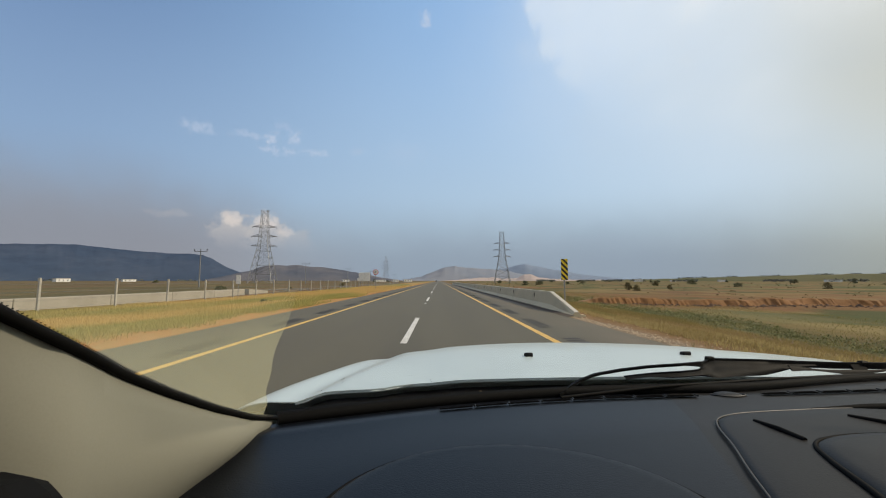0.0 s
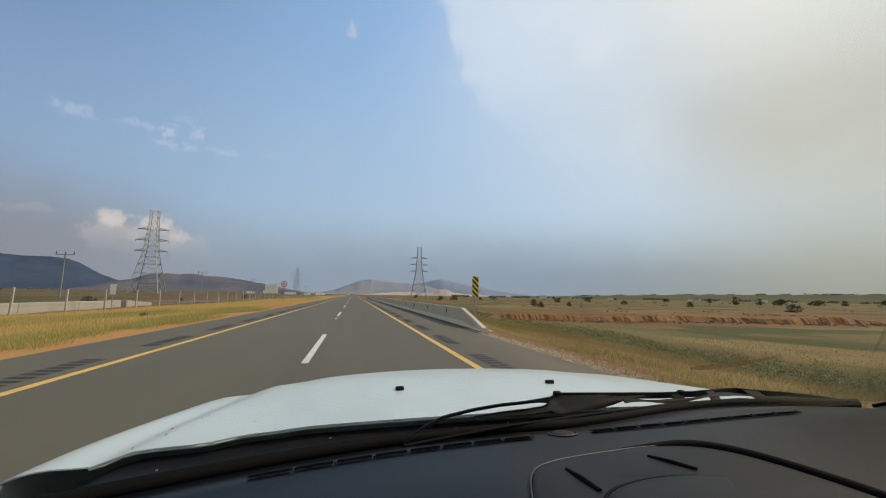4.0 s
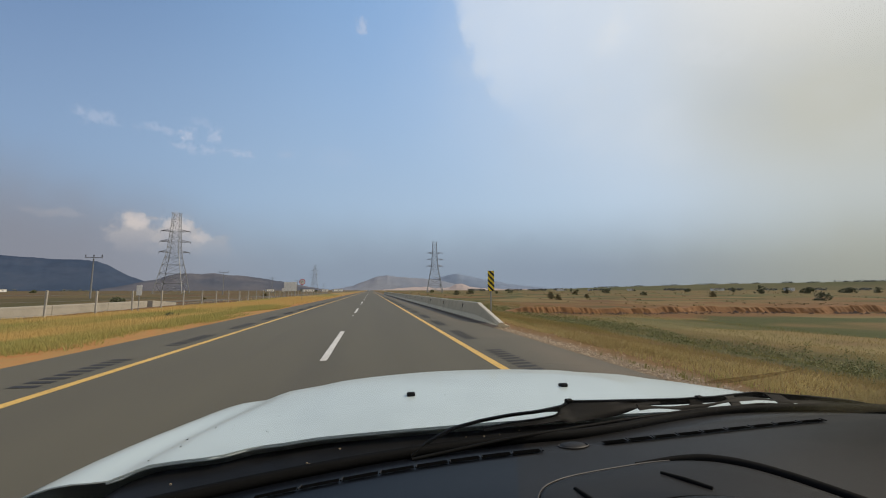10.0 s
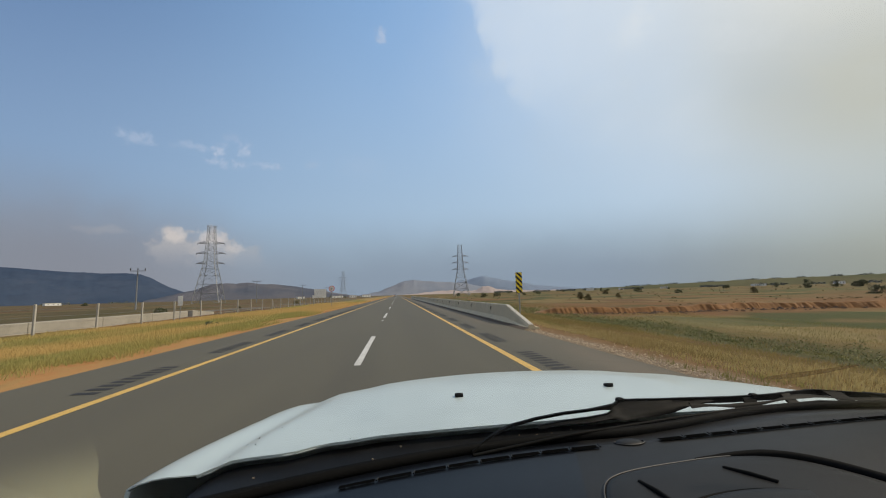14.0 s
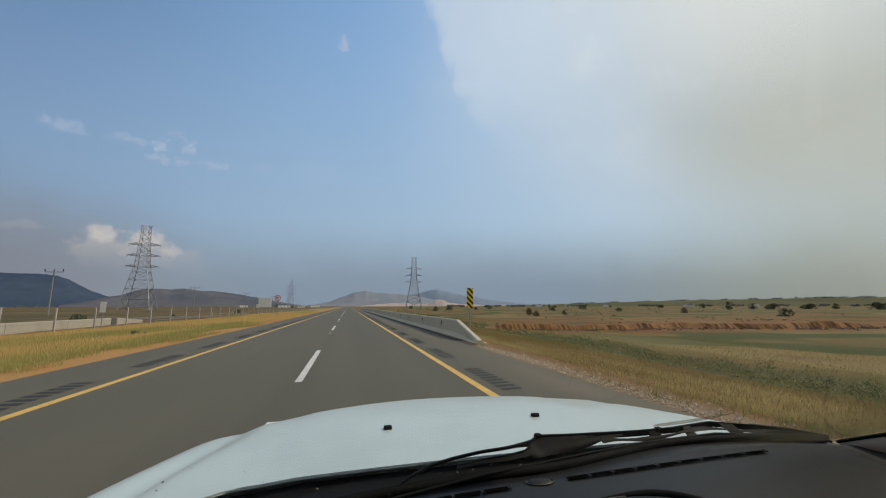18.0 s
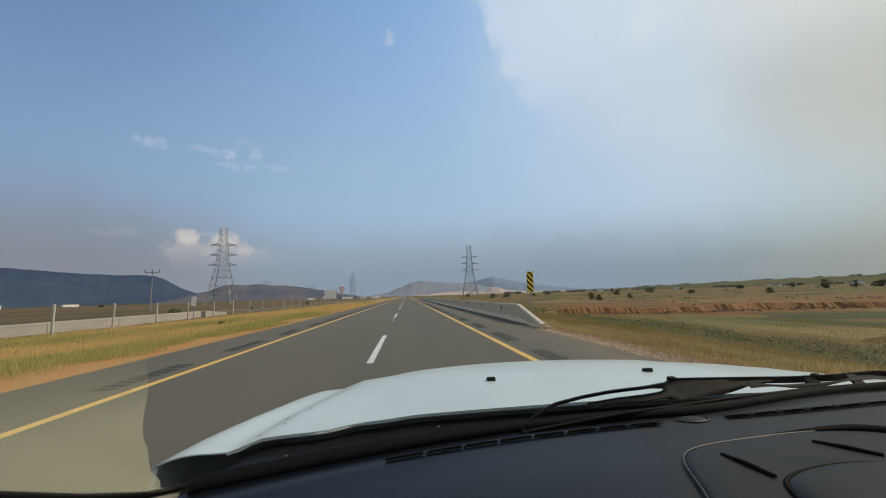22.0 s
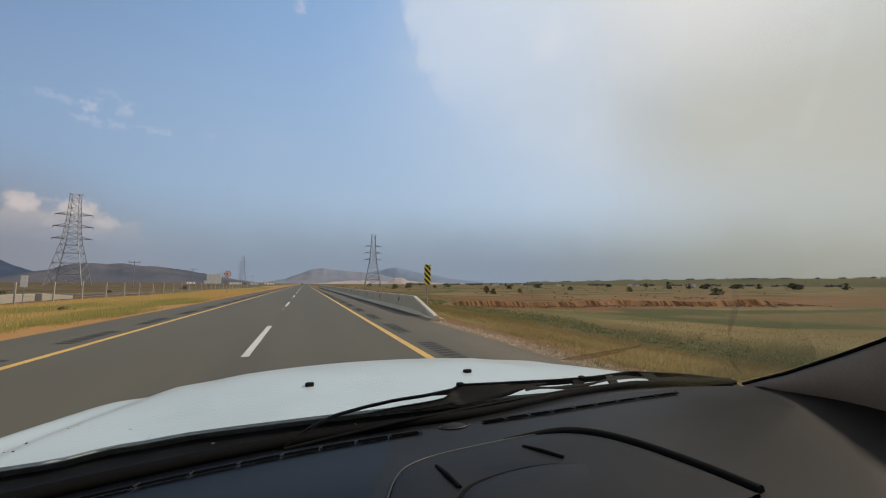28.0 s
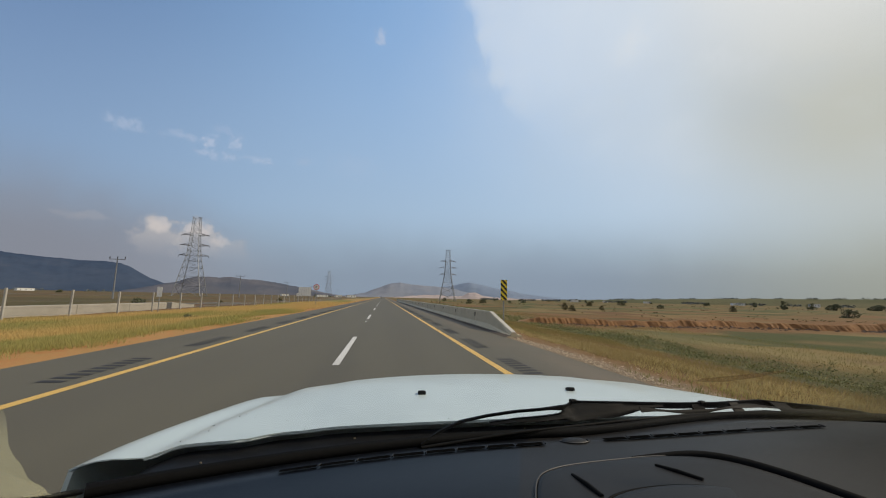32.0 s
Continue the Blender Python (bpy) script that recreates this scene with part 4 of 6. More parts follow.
round_tree = tree("tree", "dark green round-crowned field tree", "tree", 4.6, 3.6, LEAF, 30, 60, at_az(50, 260), 0.2)
broad_tree = tree("tree", "dark green broad low field tree", "tree", 3.6, 4.6, LEAF, 34, 60, at_az(54, 290), 0.2)
small_bush = tree("bush", "dry olive-brown field bush", "bush", 1.8, 1.9, SCRUB, 22, 45, at_az(26.2, 95), 0.15)
dark_bush = tree("bush", "dark green field bush", "bush", 2.2, 2.6, LEAF, 24, 45, at_az(12.6, 175), 0.15)
random.seed(11)
for a, d, s, src in ((29, 520, 1.0, round_tree), (29.8, 540, 0.8, broad_tree), (33.5, 600, 0.9, round_tree), (37, 560, 0.8, broad_tree), (43, 480, 1.0, broad_tree), (47.5, 420, 0.9, round_tree),
                     (52.3, 300, 1.0, round_tree), (57, 330, 1.2, broad_tree), (59, 350, 1.0, round_tree), (62, 300, 1.1, broad_tree), (66, 330, 1.0, round_tree), (70, 300, 1.0, broad_tree),
                     (20, 620, 0.9, broad_tree), (16.4, 560, 0.8, round_tree), (24, 650, 0.8, round_tree), (-36, 420, 0.9, broad_tree), (-7.5, 520, 0.9, broad_tree), (-9.5, 560, 1.0, round_tree)):
    m = pose(*at_az(a, d), 0, 0, random.uniform(0, 360)) @ Matrix.Diagonal((s, s, s * random.uniform(0.8, 1.1), 1))
    c = copy_thing(src, m)
    c.scale = (s, s, s * random.uniform(0.8, 1.05))
for a, d, s, src in ((27.2, 88, 0.9, small_bush), (31, 105, 0.8, small_bush), (18.5, 230, 1.0, dark_bush), (38, 170, 0.9, dark_bush),
                     (55, 110, 0.9, dark_bush), (14.6, 200, 1.3, dark_bush), (20.5, 300, 1.4, dark_bush), (29.5, 190, 1.5, small_bush), (33.5, 260, 1.6, dark_bush), (9.0, 320, 1.3, dark_bush), (45.5, 140, 1.1, small_bush), (-29.5, 70, 0.8, dark_bush), (-21, 85, 0.7, small_bush), (-14, 120, 0.9, small_bush), (-34, 52, 0.5, small_bush), (-24.5, 33, 0.45, dark_bush)):
    c = copy_thing(src, pose(*at_az(a, d, -0.85), 0, 0, random.uniform(0, 360)))
    c.scale = (s, s, s * random.uniform(0.8, 1.1))
# long low woods on the horizon
random.seed(5)
bm = bmesh.new()
for k in range(2600):
    a = random.uniform(14, 84) if random.random() < 0.8 else random.uniform(-84, -30)
    if noise.noise((a * 0.35, 0, 0)) < 0.02:
        continue
    d = random.uniform(900, 1600)
    p = at_az(a, d)
    leaf_cloud(bm, (p[0], p[1], random.uniform(0.2, 3.0)), random.uniform(2.0, 5.5), 12, 1.3, 0.6)
for k in range(700):
    a = random.uniform(20, 100)
    if noise.noise((a * 0.5, 3, 0)) < 0.0:
        continue
    crest = (1600 - random.uniform(0, 60)) * math.tan(radians(float(np.interp(a, [q[0] for q in RISE], [q[1] for q in RISE])))) - 3
    p = at_az(a, 1590)
    leaf_cloud(bm, (p[0], p[1], crest + random.uniform(0, 3.0)), random.uniform(3.0, 7.0), 12, 1.8, 0.6)
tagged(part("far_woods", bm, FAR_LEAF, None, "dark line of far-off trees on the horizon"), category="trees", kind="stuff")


# ---- grass ----
def grass(name, x0, x1, y0, y1, n, height, mat, label, seed, keep):
    rng = random.Random(seed)
    verts, faces = [], []
    for _ in range(n):
        f = rng.random() ** 1.7
        y = y0 + (y1 - y0) * f
        x = rng.uniform(x0, x1)
        dens = 0.5 + 0.9 * noise.noise((x * 0.35, y * 0.12, seed)) + 0.4 * noise.noise((x * 1.3, y * 0.9, seed + 3))
        if rng.random() > dens + keep(x, y):
            continue
        z = ground_height(x, y) - 0.02
        grow = 1 + 2.6 * f
        h = height * rng.uniform(0.45, 1.25) * (0.75 + 0.6 * max(0.0, noise.noise((x * 0.3, y * 0.15, seed + 9))))
        a = rng.uniform(0, math.pi)
        wd = 0.0042 * grow * rng.uniform(0.7, 1.5)
        lx, ly = rng.gauss(0, 0.22) * h, rng.gauss(0, 0.22) * h
        dx, dy = wd * math.cos(a), wd * math.sin(a)
        i = len(verts)
        verts += [(x - dx, y - dy, z), (x + dx, y + dy, z), (x + lx * 0.4 + dx * 0.7, y + ly * 0.4 + dy * 0.7, z + h * 0.6), (x + lx, y + ly, z + h)]
        faces += [(i, i + 1, i + 2), (i, i + 2, i + 3)]
    return tagged(put_mesh(name, verts, faces, mat, label=label), category="grass", kind="stuff")


grass("verge_grass", 5.0, 12.0, -4, 70, 260000, 0.13, GRASS_RIGHT, "dry yellow verge grass with green tufts", 3.0, lambda x, y: 0.30 - 0.95 * smooth01((7.0 + 1.3 * noise.noise((y * 0.15, 4, 0)) - x) / 0.8) - 0.55 * smooth01((x - 9.4) / 2.0))
grass("straw_grass", 5.6, 8.4, -3, 120, 170000, 0.16, GRASS_STRAW, "tall bleached straw grass along the gravel", 13.0, lambda x, y: 0.15 - 0.8 * smooth01((6.3 + 0.8 * noise.noise((y * 0.1, 6, 0)) - x) / 0.5) - 0.7 * smooth01((x - 7.3 - 0.8 * noise.noise((y * 0.07, 1, 0))) / 0.6))
grass("field_grass", 12.0, 24.0, -2, 70, 90000, 0.12, GRASS_RIGHT, "sparse dry and green field grass", 5.0, lambda x, y: -0.12)
grass("median_grass", -20.5, -7.8, 4, 110, 420000, 0.25, GRASS_LEFT, "golden dry grass with green clumps on the left verge", 7.0, lambda x, y: 0.30 - 0.8 * smooth01((x + 9.5 + 2.2 * noise.noise((y * 0.10, 8, 0)) + 0.9 * noise.noise((y * 0.5, 2, 0))) / 1.4))

# loose gravel along the right-hand edge
rng = random.Random(4)
gv, gf = [], []
for _ in range(5200):
    y = -2 + 60 * rng.random() ** 1.6
    x = ROAD_R + 0.1 + abs(rng.gauss(0, 0.55))
    s = rng.uniform(0.010, 0.036)
    z = ground_height(x, y) + s * 0.3
    i = len(gv)
    o = [(s * rng.uniform(0.7, 1.3) * u, s * rng.uniform(0.7, 1.3) * v, s * rng.uniform(0.5, 0.9) * q) for u, v, q in ((1, 0, 0), (0, 1, 0), (-1, 0, 0), (0, -1, 0), (0, 0, 1))]
    gv += [(x + a, y + b, z + c) for a, b, c in o]
    gf += [(i, i + 1, i + 4), (i + 1, i + 2, i + 4), (i + 2, i + 3, i + 4), (i + 3, i, i + 4)]
tagged(put_mesh("gravel", gv, gf, STONE, label="loose pale gravel along the asphalt's edge"), category="gravel", kind="stuff")

# eroded bank of red earth across the field: a grooved steep face, then a long back slope
hv, across = [], (0.0, 0.12, 0.3, 0.55, 0.8, 1.0, 1.3, 2.0, 3.2, 5.0, 7.0, 9.0)
BANK_STEPS = 420
for k in range(BANK_STEPS):
    f = k / (BANK_STEPS - 1)
    x = BANK_X + 48 * f
    y = BANK_Y - 0.16 * (x - BANK_X) + 1.6 * noise.noise((x * 0.11, 0, 3)) + 0.5 * noise.noise((x * 0.5, 2, 3))
    tall = (0.42 + 0.26 * noise.noise((x * 0.10, 7, 0)) + 0.10 * noise.noise((x * 0.6, 1, 4))) * smooth01(f / 0.06) * smooth01((1 - f) / 0.2)
    for u in across:
        v = smooth01(u) if u <= 1.0 else (1 - (u - 1.0) / 8.0) ** 1.4
        groove = (0.30 * noise.noise((x * 1.2, u * 0.3, 5)) + 0.22 * noise.noise((x * 3.7, u * 0.6, 9))) * (0.6 + 1.1 * abs(noise.noise((x * 0.23, 4, 4))))
        lump = (0.10 * noise.noise((x * 0.9, u * 0.9, 2)) + 0.05 * noise.noise((x * 3.1, u * 2.0, 6))) * min(1.0, v * 2)
        yy = y + 0.75 * u + groove * min(1.0, 4 * v) * (1.0 if u < 2.0 else 0.3)
        hv.append((x + 0.2 * noise.noise((x, u, 1)), yy, ground_height(x, yy) - 0.06 + max(0.0, tall * v * 1.45 + lump)))
m = len(across)
hf = [(k * m + i, (k + 1) * m + i, (k + 1) * m + i + 1, k * m + i + 1) for k in range(BANK_STEPS - 1) for i in range(m - 1)]
tagged(put_mesh("earth_bank", hv, hf, SOIL, label="low eroded bank of red earth across the field"), category="soil")

# clods and dark stones fallen from the bank
rng = random.Random(31)
gv, gf = [], []
for _ in range(420):
    x = BANK_X + 2 + 40 * rng.random()
    y = BANK_Y - 0.16 * (x - BANK_X) - abs(rng.gauss(0, 1.6)) + 0.4
    s = rng.uniform(0.05, 0.20) * (1.5 if rng.random() < 0.12 else 1.0)
    z = ground_height(x, y) + s * 0.15
    i = len(gv)
    gv += [(x + s * rng.uniform(0.6, 1.3) * u, y + s * rng.uniform(0.6, 1.3) * v, z + s * rng.uniform(0.4, 0.9) * q) for u, v, q in ((1, 0, 0), (0, 1, 0), (-1, 0, 0), (0, -1, 0), (0, 0, 1))]
    gf += [(i, i + 1, i + 4), (i + 1, i + 2, i + 4), (i + 2, i + 3, i + 4), (i + 3, i, i + 4)]
tagged(put_mesh("clods", gv, gf, CLOD, label="dark clods and stones fallen below the earth bank"), category="stones", kind="stuff")


# dark weeds in a broken line beyond the verge
random.seed(21)
bm = bmesh.new()
for k in range(2200):
    y = 3 + 110 * random.random() ** 1.3
    x = 12.2 + 0.05 * y + 1.6 * noise.noise((y * 0.08, 2, 0)) + random.gauss(0, 1.3)
    if noise.noise((x * 0.2, y * 0.1, 5)) < -0.12:
        continue
    r = random.uniform(0.06, 0.20) * (1 + y / 120)
    leaf_cloud(bm, (x, y, ground_height(x, y) + r * 0.3), r * 1.7, 26, 0.022 * (1 + y / 50), 0.5)
tagged(part("weeds", bm, WEED, None, "dark green weeds in a broken line beyond the verge"), category="weeds", kind="stuff")

# low scrub and tussocks dotted over the right-hand fields
random.seed(23)
bm = bmesh.new()
for k in range(420):
    y = 40 + 260 * random.random() ** 1.4
    x = 17 + (30 + 1.1 * y) * random.random()
    if noise.noise((x * 0.03, y * 0.02, 9)) < random.uniform(-0.35, 0.25):
        continue
    r = random.uniform(0.08, 0.26) * (1 + y / 200)
    leaf_cloud(bm, (x, y, ground_height(x, y) + r * 0.25), r * 1.4, 16, 0.05 * (1 + y / 70), 0.45)
tagged(part("tussocks", bm, TUSSOCK, None, "olive-brown scrub and tussocks dotted over the fields"), category="scrub", kind="stuff")

# ---- the white car that carries the camera ----
car = thing("car", "white off-road car with a dark dashboard, standing on the road", "car")


def hood_height(x, y):
    ax = abs(x)
    ya = y + 0.20 * (x / 0.9) ** 2
    yf = y + (0.42 if x < 0 else 0.16) * (x / 0.9) ** 2
    z = 1.138 - 0.030 * ya - 0.090 * max(0.0, ya) ** 2 - 1.1 * max(0.0, yf - 0.62) ** 2
    z -= 0.010 * (x / 0.75) ** 2
    crease = (0.905 if x < 0 else 0.985) - 0.14 * smooth01((y + 0.45) / 0.75)
    if ax > crease:
        # a shallow valley outside the crease, then the crown of the wing
        d = ax - crease
        z += -0.017 * smooth01(d / 0.06) + 0.007 * smooth01((d - 0.06) / 0.07) - 2.6 * max(0.0, d - 0.13) ** 2
    z += 0.006 * smooth01((0.66 - ax) / 0.12)
    return z


def hood_rear(x):
    return -0.348 - 0.040 * smooth01((abs(x) - 0.68) / 0.10) - 0.035 * smooth01((abs(x) - 0.84) / 0.22)


HALF = 1.11
rows = []
for j in range(35):
    f = j / 34
    row = []
    for i in range(57):
        x = HALF * math.sin(math.pi / 2 * (i / 28 - 1) * 0.999) * 0.35 + HALF * (i / 28 - 1) * 0.65
        y0 = hood_rear(x)
        y1 = 0.97 - 0.42 * (x / 0.9) ** 2
        y = y0 + (y1 - y0) * f
        row.append((x, y, hood_height(x, y)))
    rows.append(row)
# nose, falling away in front
for drop, out in ((0.08, 0.04), (0.2, 0.07), (0.45, 0.08), (0.6, 0.04)):
    rows.append([(x, y + out, z - drop) for x, y, z in rows[34]])
part("hood", sheet(rows, 0.003), PAINT, car, "white painted bonnet with a raised crease", True)
# rolled rear lip of the bonnet
bm = bmesh.new()
tube(bm, [(x, hood_rear(x) + 0.004, hood_height(x, hood_rear(x)) - 0.006) for x in np.linspace(-0.97, 0.97, 80)], 0.0035, 8)
part("hood_lip", bm, PAINT, car, smooth=True)


def nozzle(x, y):
    z = hood_height(x, y)
    bm = boxed(x - 0.014, x + 0.014, y - 0.014, y + 0.016, z - 0.004, z + 0.014, 0.005, 2)
    for v in bm.verts:
        if v.co.z > z + 0.008 and v.co.y > y:
            v.co.z -= 0.004
    part("washer_nozzle", bm, BLACK_PLASTIC, car, "black washer nozzle", True)


nozzle(-0.29, 0.0)
nozzle(0.29, 0.02)
rng = random.Random(9)
for k in range(18):
    x, y = rng.uniform(-0.95, 0.2), rng.uniform(-0.35, 0.2)
    if k < 15:
        x, y = rng.uniform(-0.93, -0.6), hood_rear(-0.8) + rng.uniform(0.02, 0.30)
    z = hood_height(x, y)
    s = rng.uniform(0.0004, 0.0011)
    part("dirt_speck", boxed(x - s, x + s, y - s * 1.6, y + s * 1.6, z - 0.001, z + 0.0012), RUBBER, car, "dark speck of dirt")


# fenders and sides
def side(sx):
    top = [(sx * HALF, y, hood_height(sx * HALF, y) - 0.004) for y in np.linspace(hood_rear(HALF), 0.38, 14)]
    grid = [top] + [[(sx * (HALF + b), y, z - d) for _, y, z in top] for d, b in ((0.05, 0.012), (0.15, 0.02), (0.35, 0.015), (0.55, -0.02))]
    part("fender", sheet(grid, 0.01, Vector((-sx, 0, 0))), PAINT, car, smooth=True)
    # doors below the window line
    grid = [[(sx * (0.93 + b), y, z) for y in np.linspace(-3.7, -0.62, 16)] for z, b in ((1.10, -0.01), (1.02, 0.03), (0.8, 0.06), (0.6, 0.06), (0.42, 0.02))]
    part("door_panel", sheet(grid, 0.05, Vector((-sx, 0, 0))), PAINT, car, smooth=True)


for s in (-1, 1):
    side(s)


def glass_base(x):
    if x > 0:
        return -0.487 + 0.045 * smooth01(x / 0.45) - 0.14 * (max(0.0, x - 0.45) / 0.43) ** 2
    return -0.487 - 0.255 * (abs(x) / 0.9) ** 2


# cowl between bonnet and glass
rows = []
for f in np.linspace(0, 1, 9):
    row = []
    for x in np.linspace(-0.96, 0.96, 61):
        y0, y1 = hood_rear(x) + 0.03, glass_base(x) + 0.015
        y = y0 + (y1 - y0) * f
        z0 = hood_height(x, hood_rear(x)) - 0.028
        row.append((x, y, z0 + (1.146 - 0.01 - z0) * f - 0.010 * math.sin(math.pi * f) + 0.0015 * math.sin(60 * f)))
    rows.append(row)
part("cowl", sheet(rows, 0.01), BLACK_PLASTIC, car, "dusty black plastic cowl panel", True)
# pale flecks that paint in glints on the cowl
for k in range(26):
    x = rng.uniform(-0.85, 0.5)
    f = rng.uniform(0.15, 0.8)
    y = hood_rear(x) + 0.03 + (glass_base(x) - 0.015 - hood_rear(x)) * f
    z0 = hood_height(x, hood_rear(x)) - 0.028
    z = z0 + (1.136 - z0) * f - 0.010 * math.sin(math.pi * f) + 0.003
    s = rng.uniform(0.0006, 0.0014)
    part("glint_fleck", boxed(x - s * 2, x + s * 2, y - s, y + s, z - 0.002, z + 0.001), STONE, car, "pale fleck painting in a glint")
# black bonded edge of the windscreen
bm = bmesh.new()
tube(bm, [(x, glass_base(x) + 0.010, 1.156 + (0.022 if x < 0 else 0.042) * (abs(x) / 0.9) ** 2) for x in np.linspace(-0.885, 0.885, 60)], 0.013, 8)
part("glass_seal", bm, RUBBER, car, "black windscreen seal", True)


# wiper resting along the foot of the glass
UPPER = [(-0.345, -0.535, 1.162), (-0.30, -0.500, 1.178), (-0.244, -0.474, 1.191), (-0.17, -0.456, 1.198), (-0.099, -0.452, 1.205), (-0.025, -0.455, 1.210), (0.04, -0.430, 1.209), (0.074, -0.400, 1.203), (0.090, -0.393, 1.2105),
         (0.20, -0.405, 1.2095), (0.42, -0.393, 1.199), (0.55, -0.385, 1.196), (0.74, -0.345, 1.190), (0.86, -0.400, 1.186), (0.95, -0.456, 1.183), (1.0, -0.515, 1.178)]
LOWER = [(-0.345, -0.540, 1.156), (-0.10, -0.492, 1.166), (0.20, -0.445, 1.170), (0.45, -0.410, 1.171), (0.70, -0.395, 1.170), (0.90, -0.440, 1.165), (1.0, -0.520, 1.163)]


def on_line(line, x):
    xs_ = [p[0] for p in line]
    return Vector((x, np.interp(x, xs_, [p[1] for p in line]), np.interp(x, xs_, [p[2] for p in line])))


back_y = Vector((0, 1, 0))
arm = part("wiper_arm", sheet([[on_line(UPPER, x) - Vector((0, 0, h * (0.006 + 0.010 * smooth01((x + 0.02) / 0.1)))) for x in np.linspace(-0.345, 1.0, 70)] for h in (0, 0.5, 1.0)], 0.008, back_y), WIPER_BLACK, car, "worn black wiper arm")
blade = tube(bmesh.new(), [on_line(LOWER, x) for x in np.linspace(-0.345, 1.0, 60)], 0.004, 6)
part("wiper_blade", blade, WIPER_BLACK, arm, "thin black wiper blade", True)


def between(x, f):
    return on_line(UPPER, x).lerp(on_line(LOWER, x), f)


# channel-shaped cover of the arm, narrow towards its ends
rows = []
for f in (0.0, 0.25, 0.5, 0.75, 1.0):
    rows.append([between(x, 0.12 + 0.26 * smooth01((0.07 - x) / 0.05) + f * (0.22 + 0.50 * smooth01((0.36 - x) / 0.18) - 0.42 * smooth01((0.07 - x) / 0.05) - 0.12 * smooth01((-0.04 - x) / 0.08))) + Vector((0, 0.004 + 0.004 * math.sin(7 * f), 0)) for x in np.linspace(-0.17, 0.36, 44)])
part("arm_cover", sheet(rows, 0.006, back_y), WIPER_BLACK, arm, "channel-shaped wiper arm cover", True)
# sprung spine that carries the blade, with open slots above and below
rows = []
for f in (0.0, 0.5, 1.0):
    row = []
    for x in np.linspace(0.28, 0.98, 60):
        mid = 0.62 + 0.16 * math.sin(x * 17.0) - 0.10 * smooth01((x - 0.7) / 0.2)
        half = 0.13 + 0.06 * math.sin(x * 31.0)
        row.append(between(x, mid + half * (2 * f - 1)))
    rows.append(row)
part("blade_spine", sheet(rows, 0.005, back_y), WIPER_BLACK, arm, "slotted black wiper blade spine", True)
rows = [[between(x, f) + Vector((0, 0.008, 0)) for x in np.linspace(0.86, 1.0, 8)] for f in (0.0, 1.0)]
part("arm_pivot", sheet(rows, 0.01, back_y), WIPER_BLACK, arm, "wiper pivot housing")
for xa, xb in ((0.46, 0.50), (0.60, 0.635), (0.76, 0.80)):
    rows = [[between(x, f) + Vector((0, 0.003, 0)) for x in np.linspace(xa, xb, 4)] for f in (0.1, 0.55, 1.0)]
    part("wiper_bridge", sheet(rows, 0.007, back_y), WIPER_BLACK, arm)
for x in (0.092, 0.50):
    p = on_line(UPPER, x)
    part("arm_bolt", boxed(x - 0.010, x + 0.010, p.y - 0.004, p.y + 0.012, p.z - 0.010, p.z + 0.004, 0.003, 1), WIPER_BLACK, arm)

# windscreen
RIGHT_EDGE = [(0.880, -0.612, 1.200), (0.876, -0.665, 1.226), (0.875, -0.720, 1.252), (0.875, -0.783, 1.288), (0.874, -0.838, 1.320), (0.870, -0.905, 1.360), (0.80, -1.30, 1.60), (0.73, -1.62, 1.79)]


def edge_point(f, sx=-1):
    """Lower to upper end of the glass along the pillar (x counted outwards)."""
    if sx < 0:
        pts = [(0.885, -0.735, 1.182), (0.880, -0.837, 1.218), (0.880, -0.930, 1.260), (0.878, -1.016, 1.303), (0.874, -1.075, 1.334), (0.868, -1.120, 1.360), (0.860, -1.19, 1.398), (0.845, -1.28, 1.450), (0.80, -1.45, 1.585), (0.73, -1.66, 1.79)]
    else:
        pts = RIGHT_EDGE
    t = f * (len(pts) - 1)
    k = min(int(t), len(pts) - 2)
    return Vector(pts[k]).lerp(Vector(pts[k + 1]), t - k)


def glass_point(u, f, out=0.0):
    e = edge_point(f, -1 if u < 0 else 1)
    # the middle of the glass bows forward of its edges
    mid = Vector((0, glass_base(0) - (glass_base(0) + 1.55) * f ** 0.95, 1.152 + 0.665 * f ** 0.95))
    p = mid.lerp(Vector((0, e.y, e.z)), abs(u) ** 2.2)
    return Vector((e.x * u, p.y + 0.6 * out, p.z + 0.8 * out))


rows = [[glass_point(i / 12 - 1, j / 21) for i in range(25)] for j in range(22)]
glass = part("windscreen", sheet(rows), GLASS, car, "clear curved windscreen", True)
glass.visible_shadow = False


# pale film that paints in the pillar's reflection, and a smear of mud
def reflection_edge(f):
    return -1.02 + 0.36 * f + 0.0015 * math.sin(45 * f)


rows = [[glass_point(-0.995 + (reflection_edge(f) + 0.995) * k / 6, f, 0.004) for k in range(7)] for f in np.linspace(0.02, 0.70, 40)]
part("reflection_film", sheet(rows), REFLECTION_FILM, glass, "pale film standing in for a reflection in the glass", True)
smear = []
for v in (-1.0, 0.0, 1.0):
    smear.append([glass_point(0.145 + 0.16 * s, 0.275 + 0.042 * s * s + v * (0.004 + 0.009 * math.sin(math.pi * s) ** 0.7), 0.004) for s in np.linspace(0, 1, 20)])
part("mud_smear", sheet(smear), MUD_FILM, glass, "thin brown smear of mud", True)
film = [[glass_point(0.40 + 0.585 * k / 8, f, 0.004) for k in range(9)] for f in np.linspace(0.10, 0.74, 40)]
part("dirt_film", sheet(film), DIRT_FILM, glass, "brownish film of dirt beyond the wiper's sweep", True)
grime = [[glass_point(0.38 + 0.60 * k / 8, f, 0.006) for k in range(9)] for f in np.linspace(0.02, 0.46, 30)]
